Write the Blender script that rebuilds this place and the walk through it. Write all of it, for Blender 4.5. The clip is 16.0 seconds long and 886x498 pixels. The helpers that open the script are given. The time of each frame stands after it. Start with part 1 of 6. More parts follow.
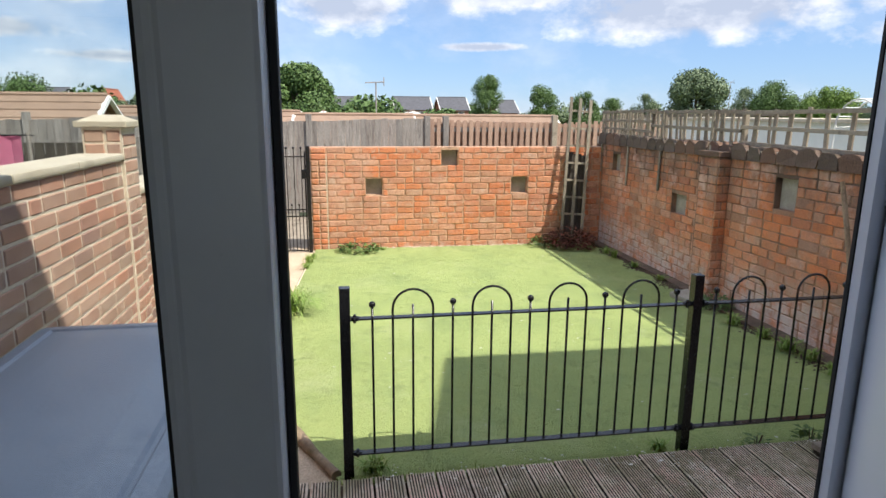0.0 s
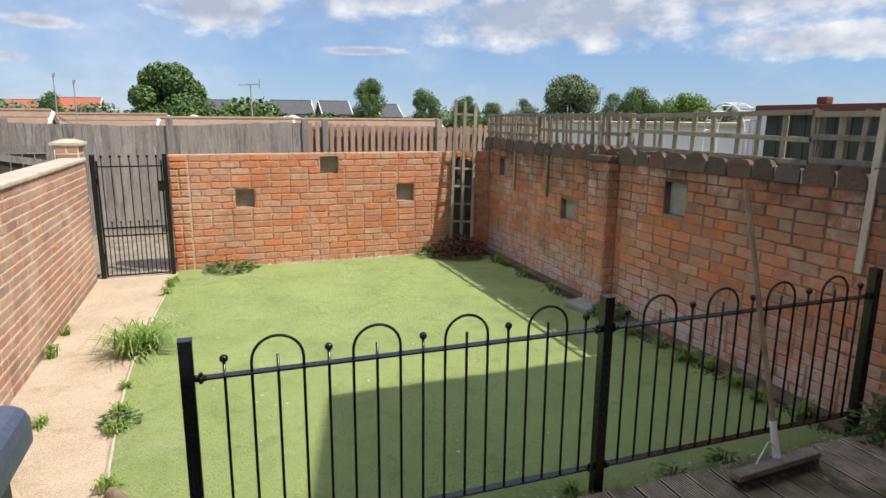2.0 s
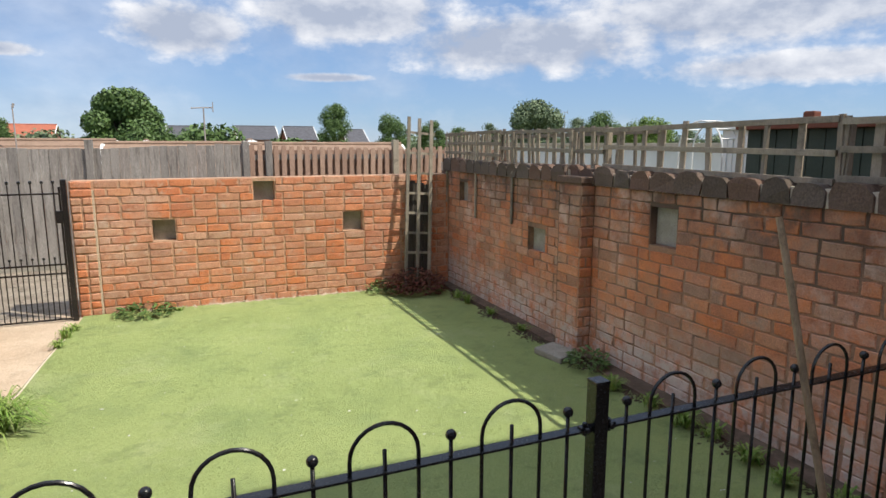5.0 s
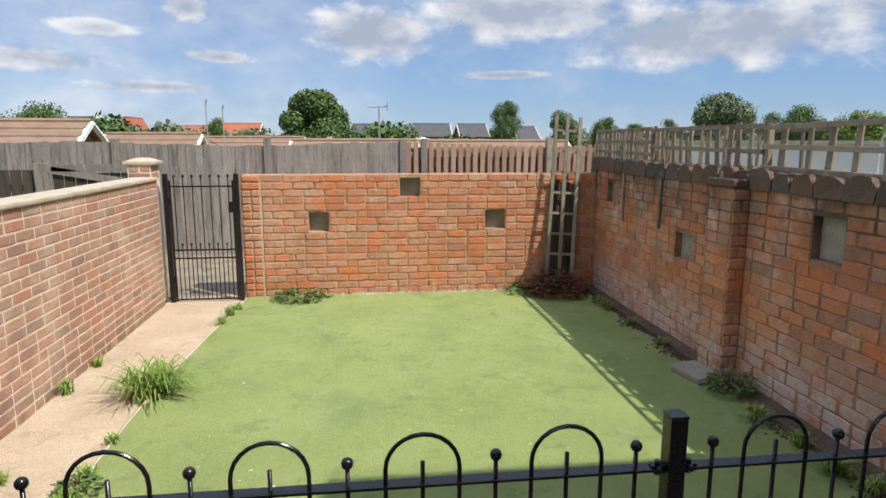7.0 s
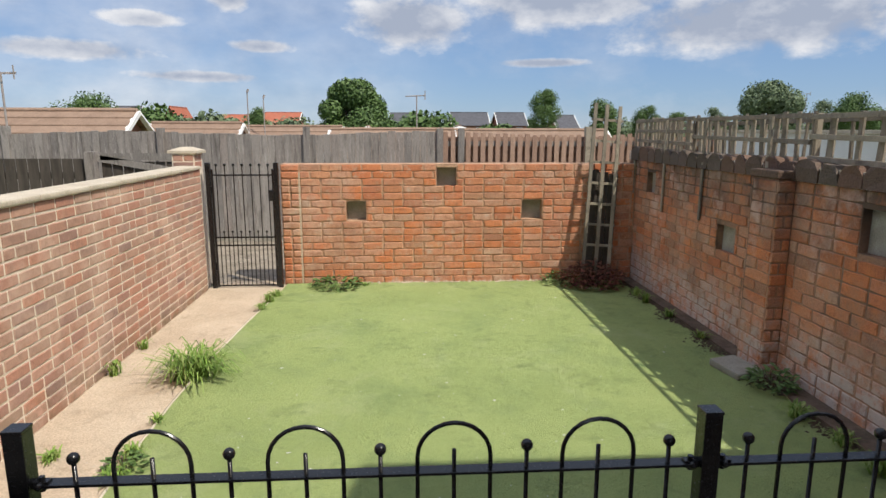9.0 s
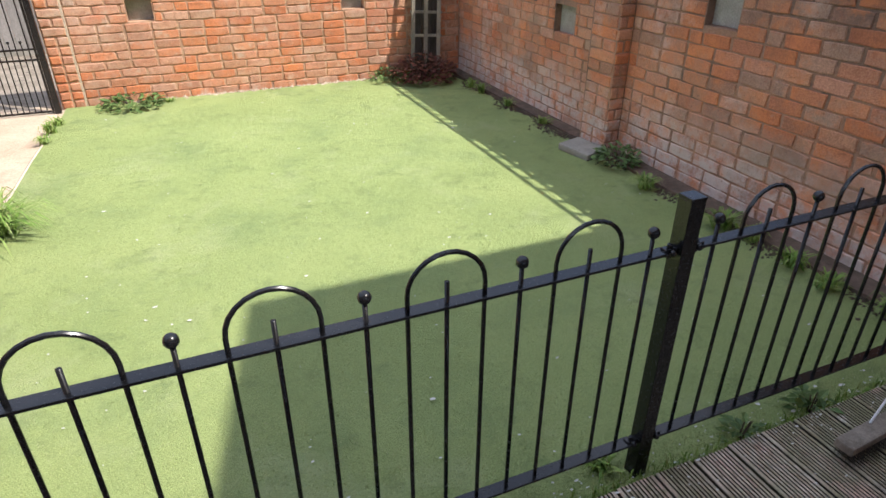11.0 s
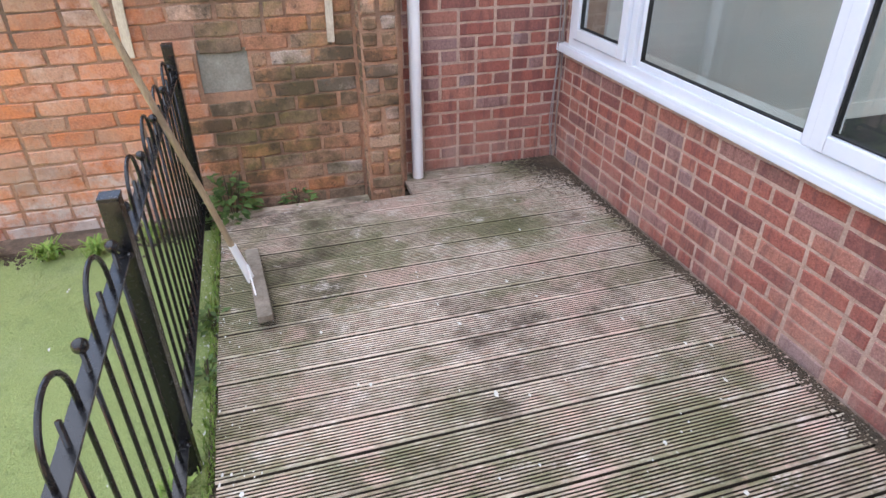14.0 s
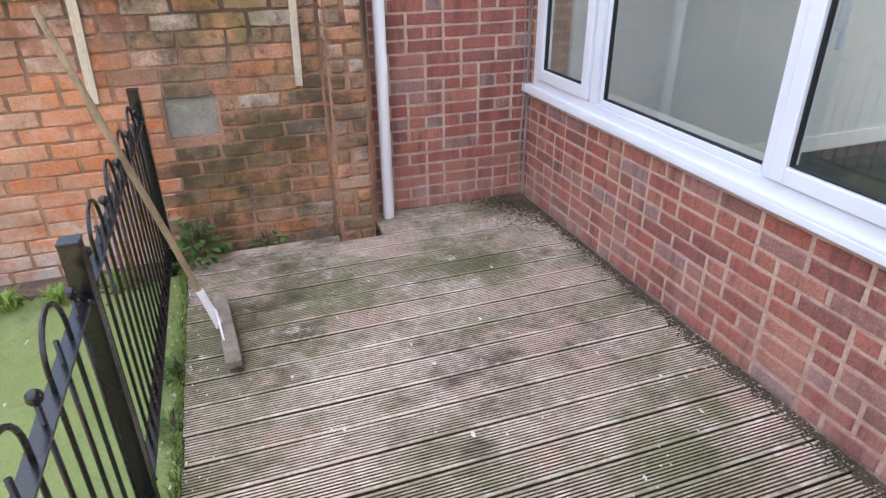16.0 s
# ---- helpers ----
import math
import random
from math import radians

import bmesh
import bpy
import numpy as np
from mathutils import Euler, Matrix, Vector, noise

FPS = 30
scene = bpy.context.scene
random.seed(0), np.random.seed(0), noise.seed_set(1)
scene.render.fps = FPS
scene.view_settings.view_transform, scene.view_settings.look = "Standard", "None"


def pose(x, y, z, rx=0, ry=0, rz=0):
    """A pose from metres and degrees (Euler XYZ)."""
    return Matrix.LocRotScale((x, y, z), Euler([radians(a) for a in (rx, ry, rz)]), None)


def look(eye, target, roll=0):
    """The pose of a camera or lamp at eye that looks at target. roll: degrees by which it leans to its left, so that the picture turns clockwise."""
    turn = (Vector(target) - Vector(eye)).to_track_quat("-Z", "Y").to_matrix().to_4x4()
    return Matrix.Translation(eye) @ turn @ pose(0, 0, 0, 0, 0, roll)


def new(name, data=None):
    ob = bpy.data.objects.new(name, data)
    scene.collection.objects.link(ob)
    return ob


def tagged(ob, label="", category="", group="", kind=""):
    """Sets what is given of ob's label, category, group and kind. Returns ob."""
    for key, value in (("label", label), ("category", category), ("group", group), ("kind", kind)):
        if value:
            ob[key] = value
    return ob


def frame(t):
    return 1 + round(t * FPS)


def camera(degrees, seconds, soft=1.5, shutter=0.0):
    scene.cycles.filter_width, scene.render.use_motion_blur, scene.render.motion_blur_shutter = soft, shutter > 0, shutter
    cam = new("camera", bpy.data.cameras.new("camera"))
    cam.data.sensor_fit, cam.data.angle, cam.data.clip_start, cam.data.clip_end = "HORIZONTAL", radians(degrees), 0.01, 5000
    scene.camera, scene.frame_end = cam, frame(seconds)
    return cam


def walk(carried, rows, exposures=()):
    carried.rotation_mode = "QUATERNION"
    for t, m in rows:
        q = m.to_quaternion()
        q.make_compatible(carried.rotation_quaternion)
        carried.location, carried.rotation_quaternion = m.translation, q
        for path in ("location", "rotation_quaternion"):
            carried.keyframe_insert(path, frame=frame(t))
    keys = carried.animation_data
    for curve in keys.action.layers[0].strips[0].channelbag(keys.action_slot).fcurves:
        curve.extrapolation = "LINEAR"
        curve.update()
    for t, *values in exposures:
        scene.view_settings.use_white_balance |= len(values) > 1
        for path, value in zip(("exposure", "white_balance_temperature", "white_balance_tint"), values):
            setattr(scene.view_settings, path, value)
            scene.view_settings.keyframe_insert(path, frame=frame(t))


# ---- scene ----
cam = camera(70.9, 16.0)
METRES, EYE, TILT, LEAN, TURN = 3.33, 1.67, 0.0, 0.0, -10.5
PATH = [
    (0, (-0.19, 2.017, 1.733), (0.128, 3.946, 1.308), 0.4),
    (0.5, (-0.104, 2.021, 1.728), (0.222, 3.948, 1.301), 0.2),
    (1, (-0.06, 2.125, 1.71), (0.311, 4.044, 1.287), 0.3),
    (1.5, (-0.091, 2.356, 1.722), (0.428, 4.241, 1.297), 0.3),
    (2, (-0.035, 2.529, 1.726), (0.628, 4.37, 1.316), 0.4),
    (2.5, (0.093, 2.672, 1.745), (0.788, 4.515, 1.397), 0.3),
    (3, (0.154, 2.794, 1.721), (0.868, 4.635, 1.405), 0.4),
    (3.5, (0.159, 3.052, 1.668), (0.936, 4.862, 1.322), 0.4),
    (3.7, (0.172, 3.178, 1.653), (0.991, 4.97, 1.31), 0.3),
    (5.8, (0.576, 3.357, 1.659), (1.28, 5.2, 1.328), 0.1),
    (6, (0.583, 3.347, 1.662), (1.267, 5.196, 1.325), 0.2),
    (6.5, (0.679, 3.344, 1.668), (1.166, 5.254, 1.327), 0.2),
    (7, (0.775, 3.351, 1.666), (1.019, 5.307, 1.323), 0.1),
    (7.5, (0.793, 3.341, 1.661), (0.971, 5.303, 1.318), 0.1),
    (8, (0.786, 3.35, 1.654), (0.927, 5.316, 1.315), 0.2),
    (8.5, (0.795, 3.347, 1.663), (0.919, 5.314, 1.32), 0.1),
    (9, (0.781, 3.337, 1.673), (0.908, 5.297, 1.296), 0.1),
    (9.2, (0.773, 3.341, 1.671), (0.902, 5.294, 1.259), 0.1),
    (11.3, (0.332, 3.86, 1.583), (1.267, 5.304, 0.562), 0.3),
    (11.5, (0.267, 3.934, 1.583), (1.389, 5.242, 0.568), -0.0),
    (12, (0.188, 4.081, 1.612), (1.625, 5.03, 0.596), -0.0),
    (12.5, (0.226, 4.257, 1.627), (1.878, 4.742, 0.608), -0.2),
    (13, (0.17, 4.368, 1.602), (1.889, 4.348, 0.58), -0.3),
    (13.5, (0.069, 4.442, 1.604), (1.748, 4.072, 0.582), -0.4),
    (14, (0.023, 4.44, 1.611), (1.672, 3.959, 0.586), -0.4),
    (14.5, (0.023, 4.432, 1.606), (1.647, 3.876, 0.579), -0.5),
    (15, (0.026, 4.424, 1.6), (1.65, 3.862, 0.577), -0.4),
    (15.5, (0.019, 4.428, 1.601), (1.644, 3.87, 0.576), -0.4),
    (16, (0.027, 4.434, 1.596), (1.71, 3.85, 0.685), -0.5),
]
EXPOSURES = [(0, 0.45, 6400, 12), (1.0, 0.31, 6400, 12), (2.0, 0.10, 6450, 12), (3.5, 0.1, 6450, 12), (6.3, 0.08, 6450, 12), (7.5, -0.07, 6450, 12), (9.2, -0.12, 6450, 12), (11.3, 0.62, 6050, 16), (12.0, 1.02, 5950, 16), (12.5, 1.5, 6000, 15), (13.0, 1.82, 6300, 14), (14.0, 1.90, 6600, 15), (16.0, 1.88, 6600, 15)]
walk(cam, [(t, look(eye, target, roll)) for t, eye, target, roll in PATH], EXPOSURES)

# ---- light ----
SUN = Vector((0.54, -0.48, 1.0))
world = bpy.data.worlds.new("world")
scene.world = world
world.use_nodes = True
wn, wl = world.node_tree.nodes, world.node_tree.links
wn.clear()


def wnode(kind, **inputs):
    n = wn.new(kind)
    for k, v in inputs.items():
        n.inputs[int(k[1:])].default_value = v
    return n


def wmath(op, a, b=None, c=None, clamp=False):
    n = wn.new("ShaderNodeMath")
    n.operation, n.use_clamp = op, clamp
    for i, v in enumerate((a, b, c)):
        if v is None:
            continue
        if isinstance(v, (int, float)):
            n.inputs[i].default_value = v
        else:
            wl.new(v, n.inputs[i])
    return n.outputs[0]


sky = wn.new("ShaderNodeTexSky")
sky.sky_type, sky.sun_disc = "NISHITA", False
sky.sun_elevation, sky.sun_rotation = math.atan2(1, math.hypot(SUN.x, SUN.y)), math.atan2(SUN.x, SUN.y)
sky.air_density, sky.dust_density, sky.ozone_density = 1.0, 0.0, 3.5
wcoord = wn.new("ShaderNodeTexCoord").outputs["Generated"]
wsep = wn.new("ShaderNodeSeparateXYZ")
wl.new(wcoord, wsep.inputs[0])
wx, wy, wz = wsep.outputs
flat = wmath("SQRT", wmath("ADD", wmath("MULTIPLY", wx, wx), wmath("MULTIPLY", wy, wy)))
el = wmath("ARCTAN2", wz, flat)
az = wmath("ARCTAN2", wx, wy)
comb = wn.new("ShaderNodeCombineXYZ")
wl.new(az, comb.inputs[0])
wl.new(wmath("MULTIPLY", el, 1.7), comb.inputs[1])


def wnoise(scale, detail, rough, off):
    m = wn.new("ShaderNodeVectorMath")
    m.operation = "ADD"
    wl.new(comb.outputs[0], m.inputs[0])
    m.inputs[1].default_value = off
    n = wn.new("ShaderNodeTexNoise")
    n.inputs["Scale"].default_value, n.inputs["Detail"].default_value, n.inputs["Roughness"].default_value = scale, detail, rough
    wl.new(m.outputs[0], n.inputs["Vector"])
    return n.outputs["Fac"]


puff = wnoise(13.0, 9, 0.58, (3.1, 0.7, 0))
broad = wnoise(2.6, 4, 0.5, (1.3, 4.2, 0))
# cumulus banks: azimuth, elevation, half width, half height
CLOUDS = [(0.015, 0.160, 0.100, 0.042), (0.25, 0.195, 0.17, 0.05), (0.53, 0.150, 0.21, 0.048), (0.85, 0.185, 0.30, 0.06), (0.92, 0.105, 0.20, 0.026), (-0.25, 0.185, 0.034, 0.020),
          (-0.37, 0.150, 0.055, 0.013), (-0.21, 0.120, 0.050, 0.011), (-0.46, 0.105, 0.12, 0.016), (-0.60, 0.20, 0.10, 0.03), (-0.30, 0.075, 0.10, 0.009), (0.22, 0.10, 0.07, 0.007),
          (-0.1, 0.33, 0.3, 0.05), (0.5, 0.30, 0.25, 0.04), (1.3, 0.2, 0.2, 0.06), (-1.5, 0.3, 0.4, 0.1), (1.9, 0.3, 0.4, 0.12), (2.6, 0.35, 0.5, 0.12), (-2.5, 0.3, 0.5, 0.12)]
cover = None
for a, e, w, h in CLOUDS:
    da = wmath("DIVIDE", wmath("SUBTRACT", az, a), w)
    de = wmath("DIVIDE", wmath("SUBTRACT", el, e), h)
    d = wmath("SUBTRACT", 1.0, wmath("SQRT", wmath("ADD", wmath("MULTIPLY", da, da), wmath("MULTIPLY", de, de))))
    cover = d if cover is None else wmath("MAXIMUM", cover, d)
cover = wmath("MAXIMUM", cover, -0.6)
edge = wmath("ADD", wmath("MULTIPLY", cover, 0.85), wmath("MULTIPLY", wmath("SUBTRACT", puff, 0.5), 1.45))
mask = wmath("SMOOTH_MIN", wmath("MULTIPLY", wmath("ADD", edge, 0.10), 2.4, clamp=True), 1.0, 0.2)
wisps = wmath("MULTIPLY", wmath("SUBTRACT", wnoise(3.4, 8, 0.62, (9.0, 1.0, 0)), 0.47, clamp=True), 2.4, clamp=True)
mask = wmath("MAXIMUM", mask, wmath("MULTIPLY", wisps, 0.66), clamp=True)
# thin grey veil in the west
west = wmath("ADD", wmath("MULTIPLY", az, -2.4), 0.25, clamp=True)
veil = wmath("MULTIPLY", wmath("SUBTRACT", wnoise(4.5, 6, 0.55, (2.0, 7.0, 0)), 0.34, clamp=True), 3.2, clamp=True)
mask = wmath("MAXIMUM", mask, wmath("MULTIPLY", wmath("MULTIPLY", west, veil), 0.62), clamp=True)
# broken cloud deck added overhead, unseen, to fill shade; thickens away from the horizon
over = wmath("MULTIPLY", wmath("SUBTRACT", el, 0.36, clamp=True), 3.0, clamp=True)
fill_cloud = wmath("MULTIPLY", wmath("SUBTRACT", wnoise(2.2, 8, 0.6, (5.0, 2.0, 0)), 0.36, clamp=True), 5.0, clamp=True)
mask = wmath("MAXIMUM", mask, wmath("MULTIPLY", over, fill_cloud), clamp=True)
grey = wn.new("ShaderNodeValToRGB")
grey.color_ramp.elements[0].position, grey.color_ramp.elements[0].color = 0.38, (5.0, 5.7, 7.0, 1)
grey.color_ramp.elements[1].position, grey.color_ramp.elements[1].color = 0.62, (10.6, 10.8, 11.0, 1)
thick = wmath("MULTIPLY", wmath("MAXIMUM", cover, 0.0), -0.16)
wl.new(wmath("ADD", wmath("ADD", wmath("MULTIPLY", puff, 0.6), wmath("MULTIPLY", broad, 0.4)), wmath("ADD", thick, 0.05)), grey.inputs[0])
wmix = wn.new("ShaderNodeMix")
wmix.data_type = "RGBA"
wl.new(mask, wmix.inputs[0])
tint = wn.new("ShaderNodeMix")
tint.data_type, tint.blend_type = "RGBA", "MULTIPLY"
tint.inputs[0].default_value = 1.0
tint.inputs[7].default_value = (0.84, 0.99, 1.26, 1)
wl.new(sky.outputs[0], tint.inputs[6])
haze = wn.new("ShaderNodeMix")
haze.data_type = "RGBA"
haze.inputs[0].default_value = 0.5
haze.inputs[7].default_value = (3.7, 5.6, 8.3, 1)
wl.new(tint.outputs[2], haze.inputs[6])
wl.new(haze.outputs[2], wmix.inputs[6])
# overhead cloud gets a brighter bluish colour, chosen for its fill light
bright = wn.new("ShaderNodeMix")
bright.data_type, bright.blend_type = "RGBA", "MIX"
wl.new(over, bright.inputs[0])
wl.new(grey.outputs[0], bright.inputs[6])
bright.inputs[7].default_value = (10.7, 11.6, 13.2, 1)
wl.new(bright.outputs[2], wmix.inputs[7])
bg = wn.new("ShaderNodeBackground")
bg.inputs[1].default_value = 0.085
wl.new(wmix.outputs[2], bg.inputs[0])
wout = wn.new("ShaderNodeOutputWorld")
wl.new(bg.outputs[0], wout.inputs[0])

sun = new("sun", bpy.data.lights.new("sun", "SUN"))
sun.data.energy, sun.data.angle, sun.data.color = 5.0, radians(0.53), (1.0, 0.94, 0.80)
sun.matrix_world = look(SUN * 20, (0, 0, 0))

# fill lamp added in an unseen opening, brightening the room behind the window
pane_fill = new("front_window_fill", bpy.data.lights.new("front_window_fill", "AREA"))
pane_fill.data.shape, pane_fill.data.size, pane_fill.data.size_y = "RECTANGLE", 2.0, 1.25
pane_fill.data.energy, pane_fill.data.color = 21, (0.86, 0.94, 1.0)
pane_fill.matrix_world = look((2.1, -2.45, 1.5), (2.1, 0.0, 1.5))
# second added fill lamp, lifting the inner faces of the door leaves
room_fill = new("room_window_fill", bpy.data.lights.new("room_window_fill", "AREA"))
room_fill.data.shape, room_fill.data.size, room_fill.data.size_y = "RECTANGLE", 1.6, 1.25
room_fill.data.energy, room_fill.data.color = 5, (0.86, 0.92, 1.0)
room_fill.matrix_world = look((-0.4, -2.45, 1.5), (-0.4, 0.0, 1.5))

# ---- materials ----
def ramp(nt, fac, cols):
    r = nt.nodes.new("ShaderNodeValToRGB")
    e = r.color_ramp.elements
    while len(e) < len(cols):
        e.new(0.5)
    for i, c in enumerate(cols):
        p = c[3] if len(c) > 3 else i / max(1, len(cols) - 1)
        e[i].position, e[i].color = p, (*c[:3], 1)
    nt.links.new(fac, r.inputs[0])
    return r.outputs[0]


def blend(nt, mode, fac, a, b):
    m = nt.nodes.new("ShaderNodeMix")
    m.data_type, m.blend_type = "RGBA", mode
    for i, v in ((0, fac), (6, a), (7, b)):
        if isinstance(v, (int, float)):
            m.inputs[i].default_value = v
        elif isinstance(v, tuple):
            m.inputs[i].default_value = (*v, 1)
        else:
            nt.links.new(v, m.inputs[i])
    return m.outputs[2]


def mat(name, cols, scale=4.0, rough=0.8, bump=0.25, bscale=90.0, pick=None, pickcols=None, pickmix=0.8, metal=0.0, stains=(), stretch=(1, 1, 1),
        grain=0.25, spec=0.35, coat=0.0, drawn=(1, 1, 1)):
    """Colours by noise at a broad and a fine scale; pick: "object" or "island" gives each piece its own tone; stains: (colour, scale, from, to, strength, low z, high z)."""
    m = bpy.data.materials.new(name)
    m.use_nodes = True
    nt = m.node_tree
    b = nt.nodes["Principled BSDF"]
    geo = nt.nodes.new("ShaderNodeNewGeometry")
    mp = nt.nodes.new("ShaderNodeMapping")
    mp.inputs["Scale"].default_value = stretch
    nt.links.new(geo.outputs["Position"], mp.inputs[0])

    def nz(s, det=5, rg=0.6, src=None):
        n = nt.nodes.new("ShaderNodeTexNoise")
        n.inputs["Scale"].default_value, n.inputs["Detail"].default_value, n.inputs["Roughness"].default_value = s, det, rg
        nt.links.new(src or mp.outputs[0], n.inputs["Vector"])
        return n.outputs["Fac"]

    def stretched(f, lo, hi):
        r = nt.nodes.new("ShaderNodeMapRange")
        r.inputs[1].default_value, r.inputs[2].default_value = lo, hi
        nt.links.new(f, r.inputs[0])
        return r.outputs[0]

    col = ramp(nt, stretched(nz(scale), 0.3, 0.7), cols)
    if pick:
        src = nt.nodes.new("ShaderNodeObjectInfo").outputs["Random"] if pick == "object" else geo.outputs["Random Per Island"]
        col = blend(nt, "MIX", pickmix, col, ramp(nt, src, pickcols))
    fine = nz(bscale, 4, 0.65)
    col = blend(nt, "OVERLAY", grain, col, ramp(nt, stretched(fine, 0.3, 0.7), [(0.12, 0.12, 0.12), (0.88, 0.88, 0.88)]))
    mq = nt.nodes.new("ShaderNodeMapping")
    mq.inputs["Scale"].default_value = drawn
    nt.links.new(geo.outputs["Position"], mq.inputs[0])
    for c, s, lo, hi, k, z0, z1 in stains:
        f = stretched(nz(s, 8, 0.72, mq.outputs[0]), lo, hi)
        if z0 is not None:
            sep = nt.nodes.new("ShaderNodeSeparateXYZ")
            nt.links.new(geo.outputs["Position"], sep.inputs[0])
            g = stretched(sep.outputs[2], z0, z1)
            mu = nt.nodes.new("ShaderNodeMath")
            mu.operation = "MULTIPLY"
            nt.links.new(f, mu.inputs[0])
            nt.links.new(g, mu.inputs[1])
            f = mu.outputs[0]
        mu = nt.nodes.new("ShaderNodeMath")
        mu.operation = "MULTIPLY"
        mu.inputs[1].default_value = k
        nt.links.new(f, mu.inputs[0])
        col = blend(nt, "MIX", mu.outputs[0], col, c)
    nt.links.new(col, b.inputs["Base Color"])
    rr = nt.nodes.new("ShaderNodeMapRange")
    rr.inputs[3].default_value, rr.inputs[4].default_value = max(0, rough - 0.1), min(1, rough + 0.1)
    nt.links.new(fine, rr.inputs[0])
    nt.links.new(rr.outputs[0], b.inputs["Roughness"])
    b.inputs["Metallic"].default_value, b.inputs["Specular IOR Level"].default_value, b.inputs["Coat Weight"].default_value = metal, spec, coat
    if bump:
        bp = nt.nodes.new("ShaderNodeBump")
        bp.inputs["Strength"].default_value, bp.inputs["Distance"].default_value = bump, 0.01
        nt.links.new(fine, bp.inputs["Height"])
        nt.links.new(bp.outputs[0], b.inputs["Normal"])
    return m


def pieces(name, **kw):
    """The same surface for single pieces and for a joined rest."""
    return mat(name, pick="object", **kw), mat(name + "_rest", pick="island", **kw)


OLD = [(0.60, 0.20, 0.085), (0.64, 0.24, 0.11), (0.50, 0.165, 0.075), (0.60, 0.30, 0.18), (0.44, 0.25, 0.16), (0.66, 0.22, 0.085), (0.56, 0.37, 0.27), (0.60, 0.20, 0.09), (0.42, 0.20, 0.13), (0.66, 0.30, 0.16), (0.45, 0.32, 0.235), (0.56, 0.21, 0.11)]
M_OLD = pieces("old_orange_brick", cols=[(0.46, 0.14, 0.06), (0.64, 0.25, 0.10)], scale=5, rough=0.9, bump=0.5, bscale=120, pickcols=OLD, grain=0.35,
               stains=[((0.52, 0.42, 0.34), 1.1, 0.50, 0.66, 0.5, None, None), ((0.26, 0.16, 0.11), 3.0, 0.52, 0.70, 0.5, None, None), ((0.30, 0.11, 0.055), 17.0, 0.50, 0.66, 0.65, None, None), ((0.52, 0.40, 0.31), 9.0, 0.55, 0.68, 0.7, None, None), ((0.74, 0.46, 0.30), 24.0, 0.58, 0.68, 0.55, None, None), ((0.11, 0.08, 0.06), 38.0, 0.60, 0.68, 0.6, None, None)])
M_EAST = pieces("damp_orange_brick", cols=[(0.46, 0.15, 0.065), (0.64, 0.26, 0.12)], scale=5, rough=0.9, bump=0.55, bscale=120, pickcols=OLD + [(0.40, 0.28, 0.21), (0.34, 0.19, 0.13), (0.56, 0.19, 0.08), (0.64, 0.36, 0.25)], grain=0.4,
                stains=[((0.10, 0.072, 0.057), 1.6, 0.32, 0.54, 0.88, 0.80, 1.28), ((0.62, 0.54, 0.49), 6.0, 0.36, 0.54, 0.95, 0.50, 0.12),
                        ((0.18, 0.115, 0.08), 2.2, 0.53, 0.70, 0.5, None, None), ((0.72, 0.25, 0.09), 4.5, 0.50, 0.64, 0.6, None, None), ((0.30, 0.11, 0.055), 16.0, 0.53, 0.68, 0.5, None, None), ((0.66, 0.50, 0.42), 2.4, 0.53, 0.66, 0.6, None, None), ((0.36, 0.27, 0.20), 1.7, 0.50, 0.64, 0.55, None, None), ((0.09, 0.065, 0.05), 36.0, 0.60, 0.68, 0.6, None, None)])
M_MOSSY = pieces("mossy_old_brick", cols=[(0.24, 0.10, 0.05), (0.40, 0.16, 0.07)], scale=6, rough=0.9, bump=0.6, bscale=120, grain=0.4,
                 pickcols=[(0.52, 0.22, 0.11), (0.32, 0.23, 0.16), (0.44, 0.27, 0.17), (0.26, 0.19, 0.13), (0.50, 0.36, 0.26), (0.46, 0.20, 0.11), (0.56, 0.47, 0.40), (0.58, 0.24, 0.11)],
                 stains=[((0.17, 0.155, 0.05), 3.0, 0.46, 0.62, 0.65, None, None), ((0.075, 0.06, 0.036), 2.4, 0.46, 0.60, 0.8, None, None), ((0.66, 0.31, 0.15), 5.0, 0.55, 0.66, 0.5, None, None), ((0.05, 0.04, 0.03), 22.0, 0.56, 0.66, 0.7, None, None)])
M_WEST = pieces("red_garden_wall_brick", cols=[(0.44, 0.20, 0.135), (0.54, 0.29, 0.20)], scale=5, rough=0.85, bump=0.3, bscale=140, grain=0.25,
                pickcols=[(0.46, 0.22, 0.15), (0.36, 0.235, 0.18), (0.52, 0.31, 0.23), (0.23, 0.165, 0.15), (0.50, 0.235, 0.16), (0.38, 0.28, 0.22), (0.44, 0.20, 0.14), (0.30, 0.20, 0.175)],
                stains=[((0.58, 0.40, 0.31), 1.3, 0.48, 0.62, 0.7, None, None), ((0.24, 0.145, 0.11), 3.1, 0.54, 0.68, 0.6, None, None), ((0.30, 0.15, 0.10), 20.0, 0.52, 0.66, 0.45, None, None), ((0.16, 0.13, 0.07), 5.0, 0.38, 0.60, 0.75, 0.22, -0.06)])
